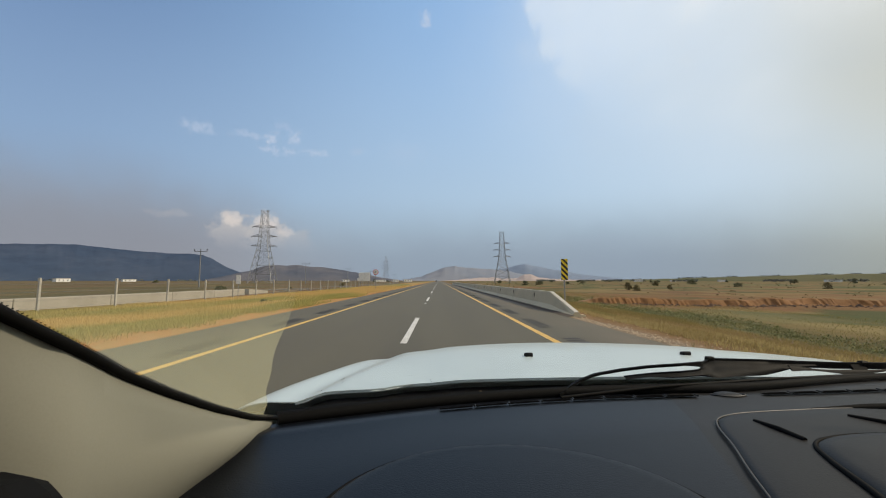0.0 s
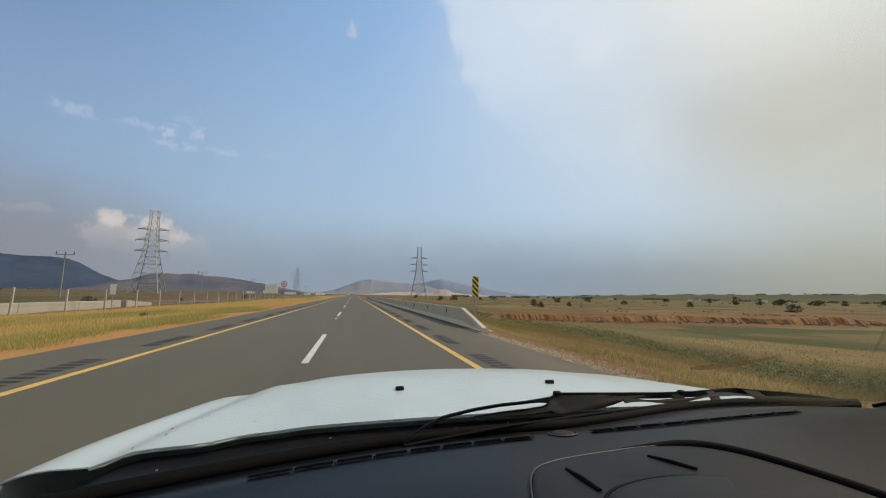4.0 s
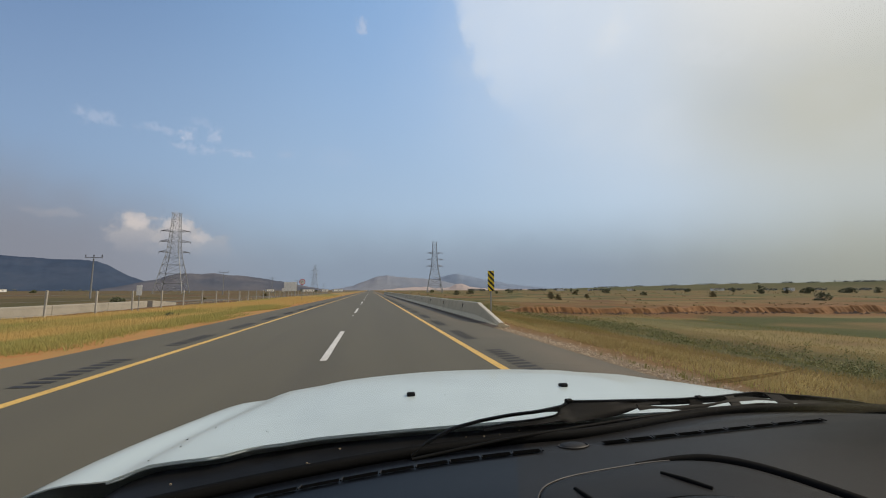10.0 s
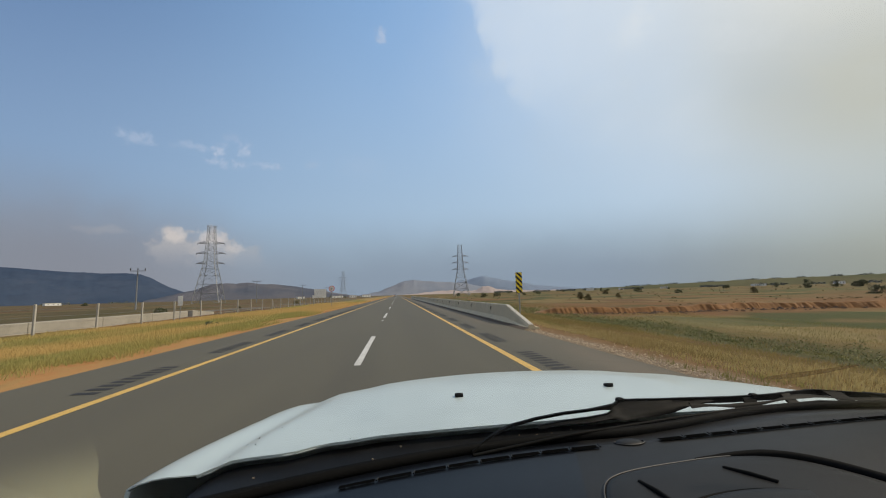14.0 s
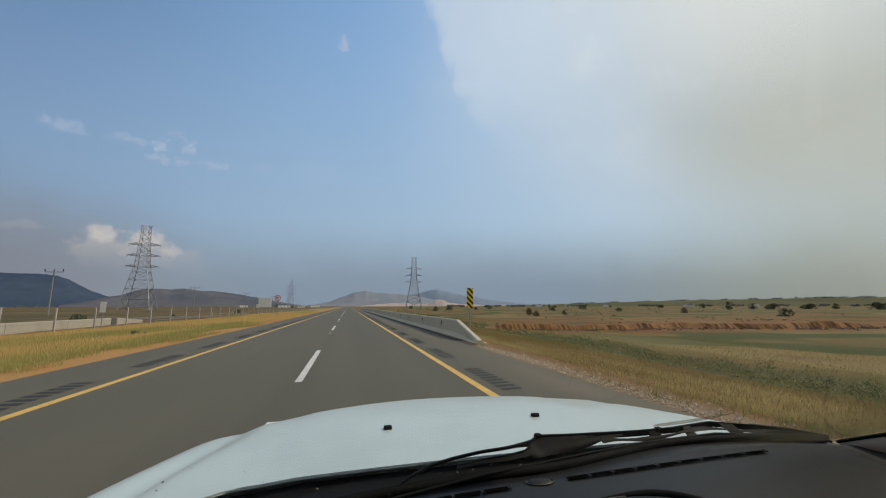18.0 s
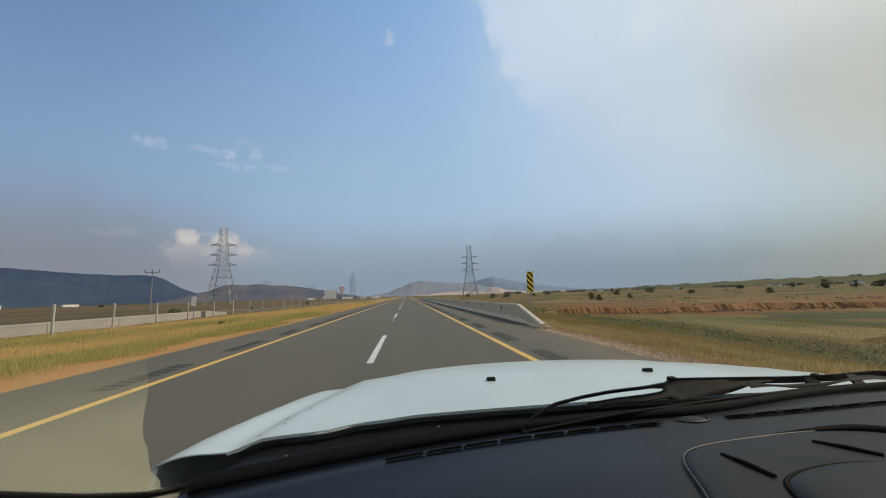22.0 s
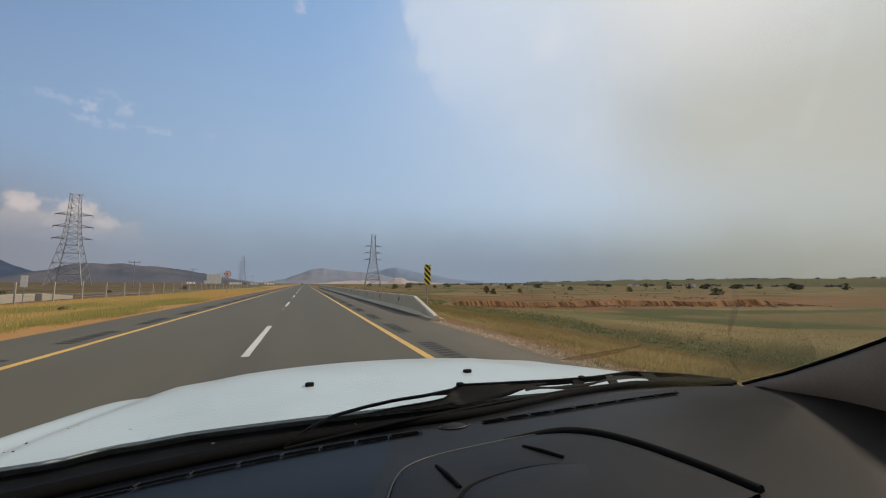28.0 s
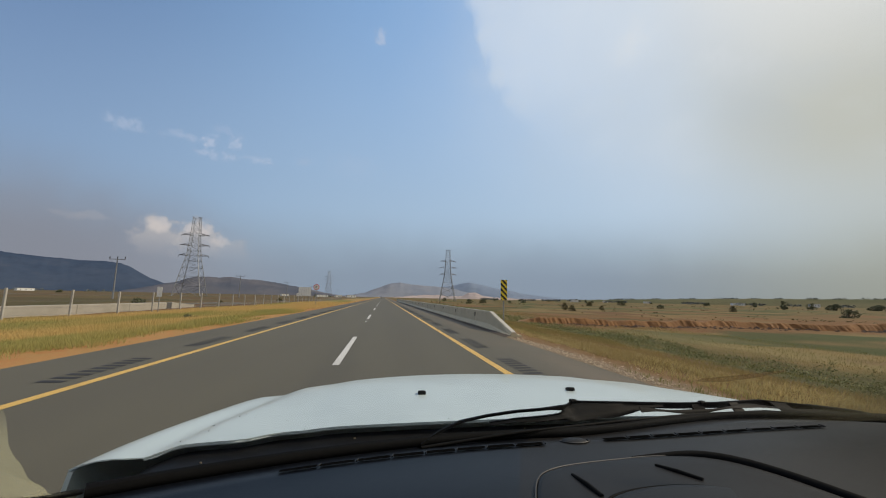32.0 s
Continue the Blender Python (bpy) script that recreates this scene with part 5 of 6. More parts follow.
part("grime_film", sheet(grime), GRIME_FILM, glass, "dull grime low in the corner of the glass", True)
# the line where the wiper's sweep ends
streak = []
for v in (-1.0, 0.0, 1.0):
    streak.append([glass_point(0.24 + 0.65 * s, 0.51 - 0.335 * s ** 1.12 + 0.006 * math.sin(9 * s) + v * (0.0035 + 0.004 * math.sin(5 + 11 * s)), 0.008) for s in np.linspace(0, 1, 30)])
part("wiper_streak", sheet(streak), STREAK_FILM, glass, "dark streak where the wiper's sweep ends", True)


# pillars: trim panels from the glass edge down to the dashboard and door
def pillar(sx, mat, label):
    edge = [edge_point(f, sx) for f in np.linspace(0, 1, 29)]
    rows = []
    for f in np.linspace(0, 1, 9):
        row = []
        for e in edge:
            base = Vector((0.895, min(e.y - 0.02, edge[0].y - 0.015), min(1.16 if sx < 0 else 1.175, e.z - 0.02)))
            if e.z > 1.37:
                base = e + Vector((0.085, -0.10, -0.06))
            p = e.lerp(base, f)
            p.x -= 0.022 * math.sin(math.pi * min(1.0, f * 1.15)) * min(1.0, (e.z - 1.18) / 0.06)
            row.append((sx * p.x, p.y, p.z))
        rows.append(row)
    pl = part("pillar_trim", sheet(rows, 0.012, Vector((sx, 0, 0))), mat, car, label, True)
    band = bmesh.new()
    tube(band, [(sx * (e.x - 0.001), e.y + 0.001, e.z + 0.001) for e in edge], 0.0042, 8)
    part("glass_edge_band", band, RUBBER, pl, "black edge of the windscreen", True)
    if sx < 0:
        # fringe of ceramic dots along the glass edge
        dots = bmesh.new()
        for f in np.linspace(0.12, 0.72, 120):
            e = edge_point(f)
            q = edge_point(f + 0.004)
            d = (q - e).normalized()
            for m in range(2):
                c = Vector((sx * (e.x - 0.001), e.y + 0.0032 + 0.0014 * m, e.z + 0.0032 + 0.0014 * m))
                bmesh.ops.create_cube(dots, size=0.0007, matrix=Matrix.Translation(c))
        part("frit_dots", dots, RUBBER, pl, "row of black ceramic dots")
    return pl


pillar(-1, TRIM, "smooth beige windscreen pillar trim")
pillar(1, TRIM_LIFTED, "beige windscreen pillar trim paled to offset dim light")

# added black block standing in for a dark gradient beside the driver
part("corner_block", boxed(-0.905, -0.800, -1.42, -1.170, 1.0, 1.316, 0.035, 4), RUBBER, car, "black block added to darken the lower left corner")


# dashboard
def dash_height(x, y):
    g = glass_base(x)
    d = g - y                                   # distance back from the glass
    z = 1.150 + 0.020 * smooth01(d / 0.10) + 0.012 * smooth01((d - 0.1) / 0.2) + (0.022 * (abs(x) / 0.9) ** 2 * smooth01(1 - d / 0.35) if x < 0 else 0.040 * (x / 0.9) ** 1.5 * smooth01(1.3 - d / 0.5))
    # rounded hood over the instruments
    r = math.hypot((x + 0.54) / 0.19, (y + 1.06) / 0.16)
    z += 0.030 * smooth01((1.12 - r) / 0.22)
    z -= 0.9 * max(0.0, -1.10 - y) ** 1.5
    return z


# line where the darker navy vinyl meets the warmer charcoal
def navy_edge(y):
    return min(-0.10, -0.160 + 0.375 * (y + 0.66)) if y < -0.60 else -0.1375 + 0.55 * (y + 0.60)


def dash_sheet(left):
    grid = []
    for f in np.linspace(0, 1, 100):
        row = []
        for u in np.linspace(0, 1, 100):
            xe = -0.15
            for _ in range(4):
                ye = glass_base(xe) + 0.004 + (-1.26 - glass_base(xe) - 0.004) * f
                xe = navy_edge(ye)
            x = -0.893 + (xe + 0.893) * u if left else xe + (0.893 - xe) * u
            y0 = glass_base(x) + 0.004
            y = y0 + (-1.26 - y0) * f
            row.append((x, y, dash_height(x, y)))
        grid.append(row)
    return sheet(grid)


dash = part("dashboard", dash_sheet(False), DASH, car, "mottled charcoal vinyl dashboard top", True)
part("driver_side_panel", dash_sheet(True), DASH_NAVY, dash, "dark navy vinyl over the instruments", True)
bm = bmesh.new()
tube(bm, [(-0.54 + 0.186 * math.cos(a), -1.06 + 0.157 * math.sin(a), dash_height(-0.54 + 0.186 * math.cos(a), -1.06 + 0.157 * math.sin(a)) + 0.0008) for a in np.linspace(0.05, math.pi - 0.05, 60)], 0.0020, 6)
part("binnacle_seam", bm, RUBBER, dash, "dark seam round the instrument hood", True)
part("dashboard_front", boxed(-0.89, 0.89, -1.27, -1.20, 0.55, 1.09, 0.03, 3), DASH, car)


def vent_line(x):
    return -0.582 - 0.105 * (abs(x) / 0.62) ** 2 if x < 0 else -0.574 - 0.035 * (x / 0.62) ** 2


# defroster vents: dark slots with thin fins and a raised lip
for x0, x1, n in ((-0.61, -0.075, 8), (0.07, 0.625, 9)):
    for k in range(n):
        a = x0 + (x1 - x0) * k / n
        b = x0 + (x1 - x0) * (k + 1) / n - 0.006
        # flat black quad painting in the shade inside the slot
        slot = bmesh.new()
        lip = bmesh.new()
        top, low = [], []
        for x in np.linspace(a, b, 4):
            y = vent_line(x)
            top.append((x, y + 0.0085, dash_height(x, y + 0.0085) + 0.0032))
            low.append((x, y - 0.0085, dash_height(x, y - 0.0085) + 0.0032))
        vs = [slot.verts.new(p) for p in low], [slot.verts.new(p) for p in top]
        for i in range(3):
            slot.faces.new((vs[0][i], vs[0][i + 1], vs[1][i + 1], vs[1][i]))
        part("vent_slot", slot, SLOT, dash, "dark defroster slot")
        tube(lip, [Vector(low[-1]) + Vector((0.003, 0, 0.0012)), Vector(top[-1]) + Vector((0.006, 0, 0.0012))], 0.0017, 6)
        part("vent_fin", lip, DASH, dash, smooth=True)

# sensor cap between the vents
bm = bmesh.new()
ring = [(0.004 + 0.034 * math.cos(a), -0.566 + 0.022 * math.sin(a)) for a in np.linspace(0, 2 * math.pi, 33)]
tube(bm, [(x, y, dash_height(x, y) + 0.0015) for x, y in ring], 0.0015, 6, False)
part("sensor_rim", bm, DASH_EDGE, dash, "pale rim of the sensor cap", True)
bm = bmesh.new()
bmesh.ops.create_uvsphere(bm, u_segments=20, v_segments=8, radius=1.0, matrix=Matrix.Translation((0.004, -0.566, dash_height(0, -0.566))) @ Matrix.Diagonal((0.031, 0.020, 0.006, 1)))
part("sensor_cap", bm, DASH, dash, smooth=True)

# tray pad in the middle of the dashboard
PAD = [(-0.275, -1.00), (-0.242, -0.925), (-0.210, -0.86), (-0.180, -0.79), (-0.150, -0.750), (-0.105, -0.726), (-0.045, -0.712), (0.02, -0.703), (0.08, -0.699), (0.14, -0.705), (0.190, -0.725),
       (0.232, -0.765), (0.260, -0.815), (0.282, -0.88), (0.296, -0.94), (0.304, -1.00)]


def along(path, n):
    pts = [Vector((*p, 0)) for p in path]
    out = []
    for i in range(n + 1):
        t = i / n * (len(pts) - 1)
        k = min(int(t), len(pts) - 2)
        u = t - k
        p0, p1, p2, p3 = pts[max(k - 1, 0)], pts[k], pts[k + 1], pts[min(k + 2, len(pts) - 1)]
        out.append(0.5 * ((2 * p1) + (p2 - p0) * u + (2 * p0 - 5 * p1 + 4 * p2 - p3) * u * u + (3 * p1 - p0 - 3 * p2 + p3) * u ** 3))
    return out


curve = along(PAD, 60)
bm = bmesh.new()
tube(bm, [(p.x, p.y, dash_height(p.x, p.y) + 0.0038) for p in curve[:36]], 0.0017, 6)
part("pad_rim", bm, DASH_EDGE, dash, "pale edge of the tray pad", True)
bm = bmesh.new()
tube(bm, [(p.x + 0.010, p.y + 0.006, dash_height(p.x, p.y) + 0.002) for p in curve[30:]], [0.003 + 0.0075 * smooth01(k / 10) for k in range(31)], 8)
part("pad_channel", bm, RUBBER, dash, "deep black channel beside the tray pad", True)
centre = Vector((0.02, -1.02, 0))
rows = []
for f, h in ((1.0, 0.0), (0.985, 0.005), (0.96, 0.006), (0.85, 0.005), (0.7, 0.004), (0.5, 0.004), (0.3, 0.004), (0.02, 0.004)):
    rows.append([(centre.x + (p.x - centre.x) * f, centre.y + (p.y - centre.y) * f, dash_height(centre.x + (p.x - centre.x) * f, centre.y + (p.y - centre.y) * f) + h) for p in curve])
part("tray_pad", sheet(rows), TRAY, dash, "raised tray pad", True)
for (xa, ya), (xb, yb) in (((-0.105, -0.768), (-0.094, -0.842)), ((0.070, -0.747), (0.110, -0.812))):
    bm = bmesh.new()
    tube(bm, [(xa, ya, dash_height(xa, ya) + 0.004), ((xa + xb) / 2, (ya + yb) / 2, dash_height(xa, ya) + 0.0065), (xb, yb, dash_height(xb, yb) + 0.004)], 0.0042, 6)
    part("pad_rib", bm, RUBBER, dash, "black rib of the tray pad", True)
INNER = [(-0.175, -1.03), (-0.150, -0.975), (-0.125, -0.91), (-0.095, -0.858), (-0.045, -0.834), (0.02, -0.824), (0.08, -0.828), (0.128, -0.845)]
curve = along(INNER, 40)
bm = bmesh.new()
tube(bm, [(p.x, p.y, dash_height(p.x, p.y) + 0.005) for p in curve], [0.0045 - 0.0035 * k / 40 for k in range(41)], 6)
part("lid_edge", bm, RUBBER, dash, "black gap round the tray lid", True)
rows = [[(0.0 + (p.x - 0.0) * f, -1.05 + (p.y + 1.05) * f, dash_height(p.x * f, -1.05 + (p.y + 1.05) * f) + h) for p in curve] for f, h in ((1.0, 0.003), (0.97, 0.009), (0.9, 0.012), (0.6, 0.013), (0.2, 0.013))]
part("tray_lid", sheet(rows), TRAY, dash, "smooth tray lid", True)

# roof, rear and floor that close the cabin
rows = []
for j in range(16):
    f = j / 15
    y = -1.60 - 2.0 * f
    rows.append([(x, y - 0.10 * (1 - (x / 0.75) ** 2) * (-1 if f < 0.1 else 0), 1.84 - 0.05 * (x / 0.75) ** 2 + 0.03 * math.sin(math.pi * f)) for x in np.linspace(-0.76, 0.76, 17)])
part("roof", sheet(rows, 0.035), PAINT, car, smooth=True)
part("headliner", boxed(-0.72, 0.72, -3.55, -1.72, 1.765, 1.775), FABRIC, car, "pale cloth headliner")
part("cabin_floor", boxed(-0.88, 0.88, -3.7, -0.7, 0.38, 0.42), RUBBER, car)
part("bulkhead", boxed(-0.88, 0.88, -0.72, -0.66, 0.42, 1.10), BLACK_PLASTIC, car)
part("tailgate", boxed(-0.9, 0.9, -3.74, -3.68, 0.45, 1.12, 0.02, 2), PAINT, car)
for sx in (-1, 1):
    for y0, y1, x0, x1 in ((-2.35, -2.25, 0.90, 0.76), (-3.70, -3.55, 0.90, 0.74)):
        bm = bmesh.new()
        tube(bm, [(sx * x0, y0 + 0.05, 1.08), (sx * (x1 + 0.03), y1, 1.5), (sx * x1, y1 + 0.02, 1.80)], 0.05, 8)
        part("body_pillar", bm, TRIM, car)
    for y in (-1.95, -2.95):
        part("seat_base", boxed(sx * 0.42 - 0.25, sx * 0.42 + 0.25, y - 0.25, y + 0.2, 0.5, 0.78, 0.05, 3), SEAT, car)
        part("seat_back", boxed(sx * 0.42 - 0.24, sx * 0.42 + 0.24, y - 0.40, y - 0.25, 0.72, 1.34, 0.05, 3), SEAT, car)


def wheel(x, y):
    t = bmesh.new()
    bmesh.ops.create_cone(t, cap_ends=True, segments=28, radius1=0.39, radius2=0.39, depth=0.25, matrix=Matrix.Translation((x, y, 0.39)) @ Matrix.Rotation(math.pi / 2, 4, "Y"))
    bmesh.ops.bevel(t, geom=[e for e in t.edges if len(e.link_faces) == 2 and any(len(f.verts) > 4 for f in e.link_faces)], offset=0.04, segments=3, affect="EDGES")
    wp = part("wheel", t, RUBBER, car, "black tyre", True)
    t = bmesh.new()
    bmesh.ops.create_cone(t, cap_ends=True, segments=24, radius1=0.23, radius2=0.21, depth=0.262, matrix=Matrix.Translation((x, y, 0.39)) @ Matrix.Rotation(math.pi / 2, 4, "Y"))
    part("rim", t, CHROME, wp, "alloy rim")


for x in (-0.86, 0.86):
    for y in (0.30, -2.75):
        wheel(x, y)
part("underbody", boxed(-0.85, 0.85, -3.6, 0.75, 0.30, 0.38), RUBBER, car)

# ---- speed-limit sign on the left verge ----
sign = thing("speed_limit_sign", "round white speed-limit sign with a red rim and black numerals", "road sign", at=(-10.9, 62.0, -0.25))
bm = bmesh.new()
tube(bm, [(0, 0, 0), (0, 0, 3.45)], 0.04, 10)
part("post", bm, STEEL, sign)


def disc(radius, y0, y1, z, n=40):
    bm = bmesh.new()
    bmesh.ops.create_cone(bm, cap_ends=True, segments=n, radius1=radius, radius2=radius, depth=abs(y1 - y0), matrix=Matrix.Translation((0, (y0 + y1) / 2, z)) @ Matrix.Rotation(math.pi / 2, 4, "X"))
    return bm


part("rim", disc(0.45, -0.065, -0.045, 3.05), SIGN_RED, sign, "red rim of the sign")
face = part("face", disc(0.36, -0.075, -0.06, 3.05), SIGN_WHITE, sign, "white sign face")
for pts, r in (([(-0.17, 3.20), (-0.15, 3.05), (-0.15, 2.90)], 0.026), ([(-0.03, 3.20), (0.0, 3.14), (0.06, 3.13), (0.07, 3.20)], 0.024), ([(-0.02, 3.17), (-0.01, 3.02), (0.0, 2.90)], 0.026), ([(0.16, 3.06), (0.185, 3.035)], 0.034)):
    bm = bmesh.new()
    tube(bm, [(x, -0.078, z) for x, z in pts], r, 8)
    part("numeral", bm, RUBBER, face, "black numeral")

# ---- far farm buildings ----
def far_house(az_deg, d, w2, d2, h, roof_mat, label):
    x, y, _ = at_az(az_deg, d)
    t = thing("farm_building", label, "building", "far farm buildings", (x, y, -0.6))
    t.rotation_euler = (0, 0, radians(-az_deg + 20))
    part("wall", boxed(-w2 / 2, w2 / 2, -d2 / 2, d2 / 2, -0.5, h), SIGN_WHITE, t)
    part("roof", boxed(-w2 / 2 - 0.3, w2 / 2 + 0.3, -d2 / 2 - 0.3, d2 / 2 + 0.3, h, h + 0.45, 0.1, 1), roof_mat, t)
    for k in range(3):
        part("window", boxed(-w2 / 2 + w2 * (0.2 + 0.3 * k) - 0.5, -w2 / 2 + w2 * (0.2 + 0.3 * k) + 0.5, -d2 / 2 - 0.05, -d2 / 2 + 0.05, h * 0.35, h * 0.75), INSULATOR, t, "dark window")


for az_deg, d, w2, d2, h in ((27.5, 980, 16, 9, 4.2), (31.5, 1050, 10, 8, 3.6), (46.0, 1000, 22, 10, 4.0), (52.5, 900, 12, 9, 4.5), (-44.0, 700, 14, 10, 4.5), (-38.5, 900, 20, 9, 4.0), (-4.6, 640, 14, 7, 3.4), (-6.4, 560, 9, 6, 3.0), (-8.6, 600, 16, 7, 3.0), (36.5, 1150, 14, 9, 4.0), (-13.5, 760, 12, 8, 3.4)):
    far_house(az_deg, d, w2, d2, h, PALE_CONCRETE, "low white farm building on the horizon")

# cream villa with a stepped roof beyond the left-hand fields
villa = thing("villa", "cream two-storey villa with a stepped roofline", "building", at=(-216.0, -320.0, -0.7))
villa.rotation_euler = (0, 0, radians(40))
part("wall", boxed(-8, 8, -5, 5, -0.5, 4.2, 0.05, 1), PALE_CONCRETE, villa)
part("upper_storey", boxed(-4.5, 5.5, -4, 4, 4.2, 7.4, 0.05, 1), PALE_CONCRETE, villa)
part("roof", boxed(-4.9, 5.9, -4.4, 4.4, 7.4, 7.8, 0.05, 1), SOIL, villa, "reddish flat roof edge")
part("stair_turret", boxed(-2.0, 1.0, -2, 2, 7.8, 9.8, 0.05, 1), PALE_CONCRETE, villa)
for k in range(4):
    part("window", boxed(-6.6 + 3.6 * k, -5.2 + 3.6 * k, -5.06, -4.95, 1.4, 3.0), INSULATOR, villa, "dark window")
for k in range(2):
    part("window", boxed(-2.6 + 4.2 * k, -1.2 + 4.2 * k, -4.06, -3.95, 5.2, 6.6), INSULATOR, villa, "dark window")

# ---- roadside already passed, behind the car ----
# street lamps of the wide stretch
def street_lamp(x, y):
    t = thing("street_lamp", "tall pale double-armed street lamp on the median", "street lamp", "street lamps", (x, y, -0.2))
    bm = bmesh.new()
    tube(bm, [(0, 0, 0), (0, 0, 12.0)], [0.13, 0.06], 10)
    part("pole", bm, STEEL, t)
    for s in (-1, 1):
        bm = bmesh.new()
        tube(bm, [(0, 0, 11.9), (s * 0.7, 0, 12.05), (s * 1.3, 0, 12.1)], 0.035, 8)
        arm_part = part("arm", bm, STEEL, t)
        part("lamp_head", boxed(s * 1.55 - 0.32, s * 1.55 + 0.32, -0.12, 0.12, 12.04, 12.16, 0.03, 2), SIGN_BACK, arm_part, "flat grey lamp head")
    return t


first_lamp = street_lamp(-12.6, -300.0)
for k in range(1, 7):
    copy_thing(first_lamp, pose(-12.6, -300.0 - 48.0 * k, -0.2))

# yellow bus parked beside the road
YELLOW_PAINT = material("bus_yellow", (0.72, 0.55, 0.04), 0.4, coat=0.3, stain=0.3, stain_scale=1.5)
TARP = material("red_tarpaulin", (0.62, 0.06, 0.03), 0.7, grain=0.2, grain_scale=8, stain=0.4, stain_scale=0.8)
bus = thing("bus", "yellow coach parked on bare earth beside the road", "bus", at=(32.0, -520.0, -0.65))
bus.rotation_euler = (0, 0, radians(62))
part("body", boxed(-1.25, 1.25, -5.6, 5.6, 0.45, 3.2, 0.18, 3), YELLOW_PAINT, bus)
for s in (-1, 1):
    for k in range(6):
        part("side_window", boxed(s * 1.256 - 0.012, s * 1.256 + 0.012, -5.0 + 1.7 * k, -3.45 + 1.7 * k, 1.7, 2.75, 0.01, 1), INSULATOR, bus, "dark tinted window")
part("windshield", boxed(-1.1, 1.1, 5.58, 5.62, 1.3, 2.85, 0.01, 1), INSULATOR, bus, "dark front window")
part("stripe", boxed(-1.265, 1.265, -5.3, 5.3, 0.95, 1.1), DARK_STEEL, bus, "dark band along the flank")
for x in (-1.1, 1.1):
    for y in (-3.4, 3.6):
        bm = bmesh.new()
        bmesh.ops.create_cone(bm, cap_ends=True, segments=24, radius1=0.5, radius2=0.5, depth=0.32, matrix=Matrix.Translation((x, y, 0.5)) @ Matrix.Rotation(math.pi / 2, 4, "Y"))
        wheel_part = part("wheel", bm, RUBBER, bus, "black tyre", True)
        bm = bmesh.new()
        bmesh.ops.create_cone(bm, cap_ends=True, segments=20, radius1=0.28, radius2=0.26, depth=0.34, matrix=Matrix.Translation((x, y, 0.5)) @ Matrix.Rotation(math.pi / 2, 4, "Y"))
        part("rim", bm, CHROME, wheel_part, "steel rim")

# stacks under red tarpaulins
def tarp_stack(x, y, w2, d2, h, seed):
    t = thing("tarpaulin_stack", "goods stacked under a creased red tarpaulin", "tarpaulin", "tarpaulin stacks", (x, y, -0.7))
    rows = []
    for j in range(15):
        row = []
        for i in range(21):
            u, v = i / 10 - 1, j / 7 - 1
            e = smooth01((1 - max(abs(u), abs(v))) / 0.22)
            z = h * e * (1 + 0.10 * noise.noise((u * 2, v * 2, seed))) + 0.12 * noise.noise((u * 5, v * 5, seed))
            row.append((u * w2 * (1 - 0.05 * e), v * d2 * (1 - 0.05 * e), max(0.0, z)))
        rows.append(row)
    part("tarpaulin", sheet(rows, 0.02), TARP, t, smooth=True)
    for k in range(3):
        bm = bmesh.new()
        tube(bm, [(-w2 + w2 * 0.5 * (k + 1), v * d2, h * smooth01((1 - abs(v)) / 0.22) + 0.06) for v in np.linspace(-1, 1, 15)], 0.02, 5)
        part("rope", bm, BARK, t, "tie-down rope")


tarp_stack(44.0, -524.0, 3.2, 2.2, 2.0, 1.0)
tarp_stack(50.0, -522.0, 3.0, 2.4, 2.2, 4.0)
random.seed(31)
for x, y, s in ((52, -508, 1.7), (58, -512, 1.5), (63, -505, 1.6)):
    c = copy_thing(round_tree, pose(x, y, -0.6, 0, 0, random.uniform(0, 360)))
    c.scale = (s, s, s)

# backs of guide boards on the opposite side
for x in (-26.0, -29.2):
    t = thing("guide_sign", "beige-grey back of a tall guide board on steel posts", "road sign", at=(x, -70.0, -0.4))
    for px_ in (-0.9, 0.9):
        bm = bmesh.new()
        tube(bm, [(px_, 0, 0), (px_, 0, 5.2)], 0.08, 8)
        part("post", bm, STEEL, t)
    for k in range(3):
        part("board_panel", boxed(-1.35, 1.35, 0.08, 0.12, 2.0 + 1.1 * k, 3.08 + 1.1 * k, 0.01, 1), SIGN_BACK, t, "sheet metal panel")
        part("rail", boxed(-1.3, 1.3, 0.03, 0.08, 2.5 + 1.1 * k, 2.58 + 1.1 * k), STEEL, t)


# ---- other vehicles, standing on the two carriageways ----
CAR_WHITE = material("white_paint", (0.72, 0.72, 0.70), 0.35, coat=0.4, stain=0.25, stain_scale=2.0)
CAR_SILVER = material("silver_paint", (0.42, 0.43, 0.44), 0.35, 0.5, coat=0.4, stain=0.2, stain_scale=2.0)
CAR_DARK_RED = material("dark_red_paint", (0.22, 0.03, 0.03), 0.4, coat=0.4, stain=0.2, stain_scale=2.0)
ORANGE_PAINT = material("orange_paint", (0.66, 0.13, 0.03), 0.5, stain=0.4, stain_scale=1.5)
TAIL_RED = material("tail_lamp_red", (0.40, 0.02, 0.02), 0.3)
DARK_GLASS = material("dark_glass", (0.02, 0.024, 0.028), 0.12)


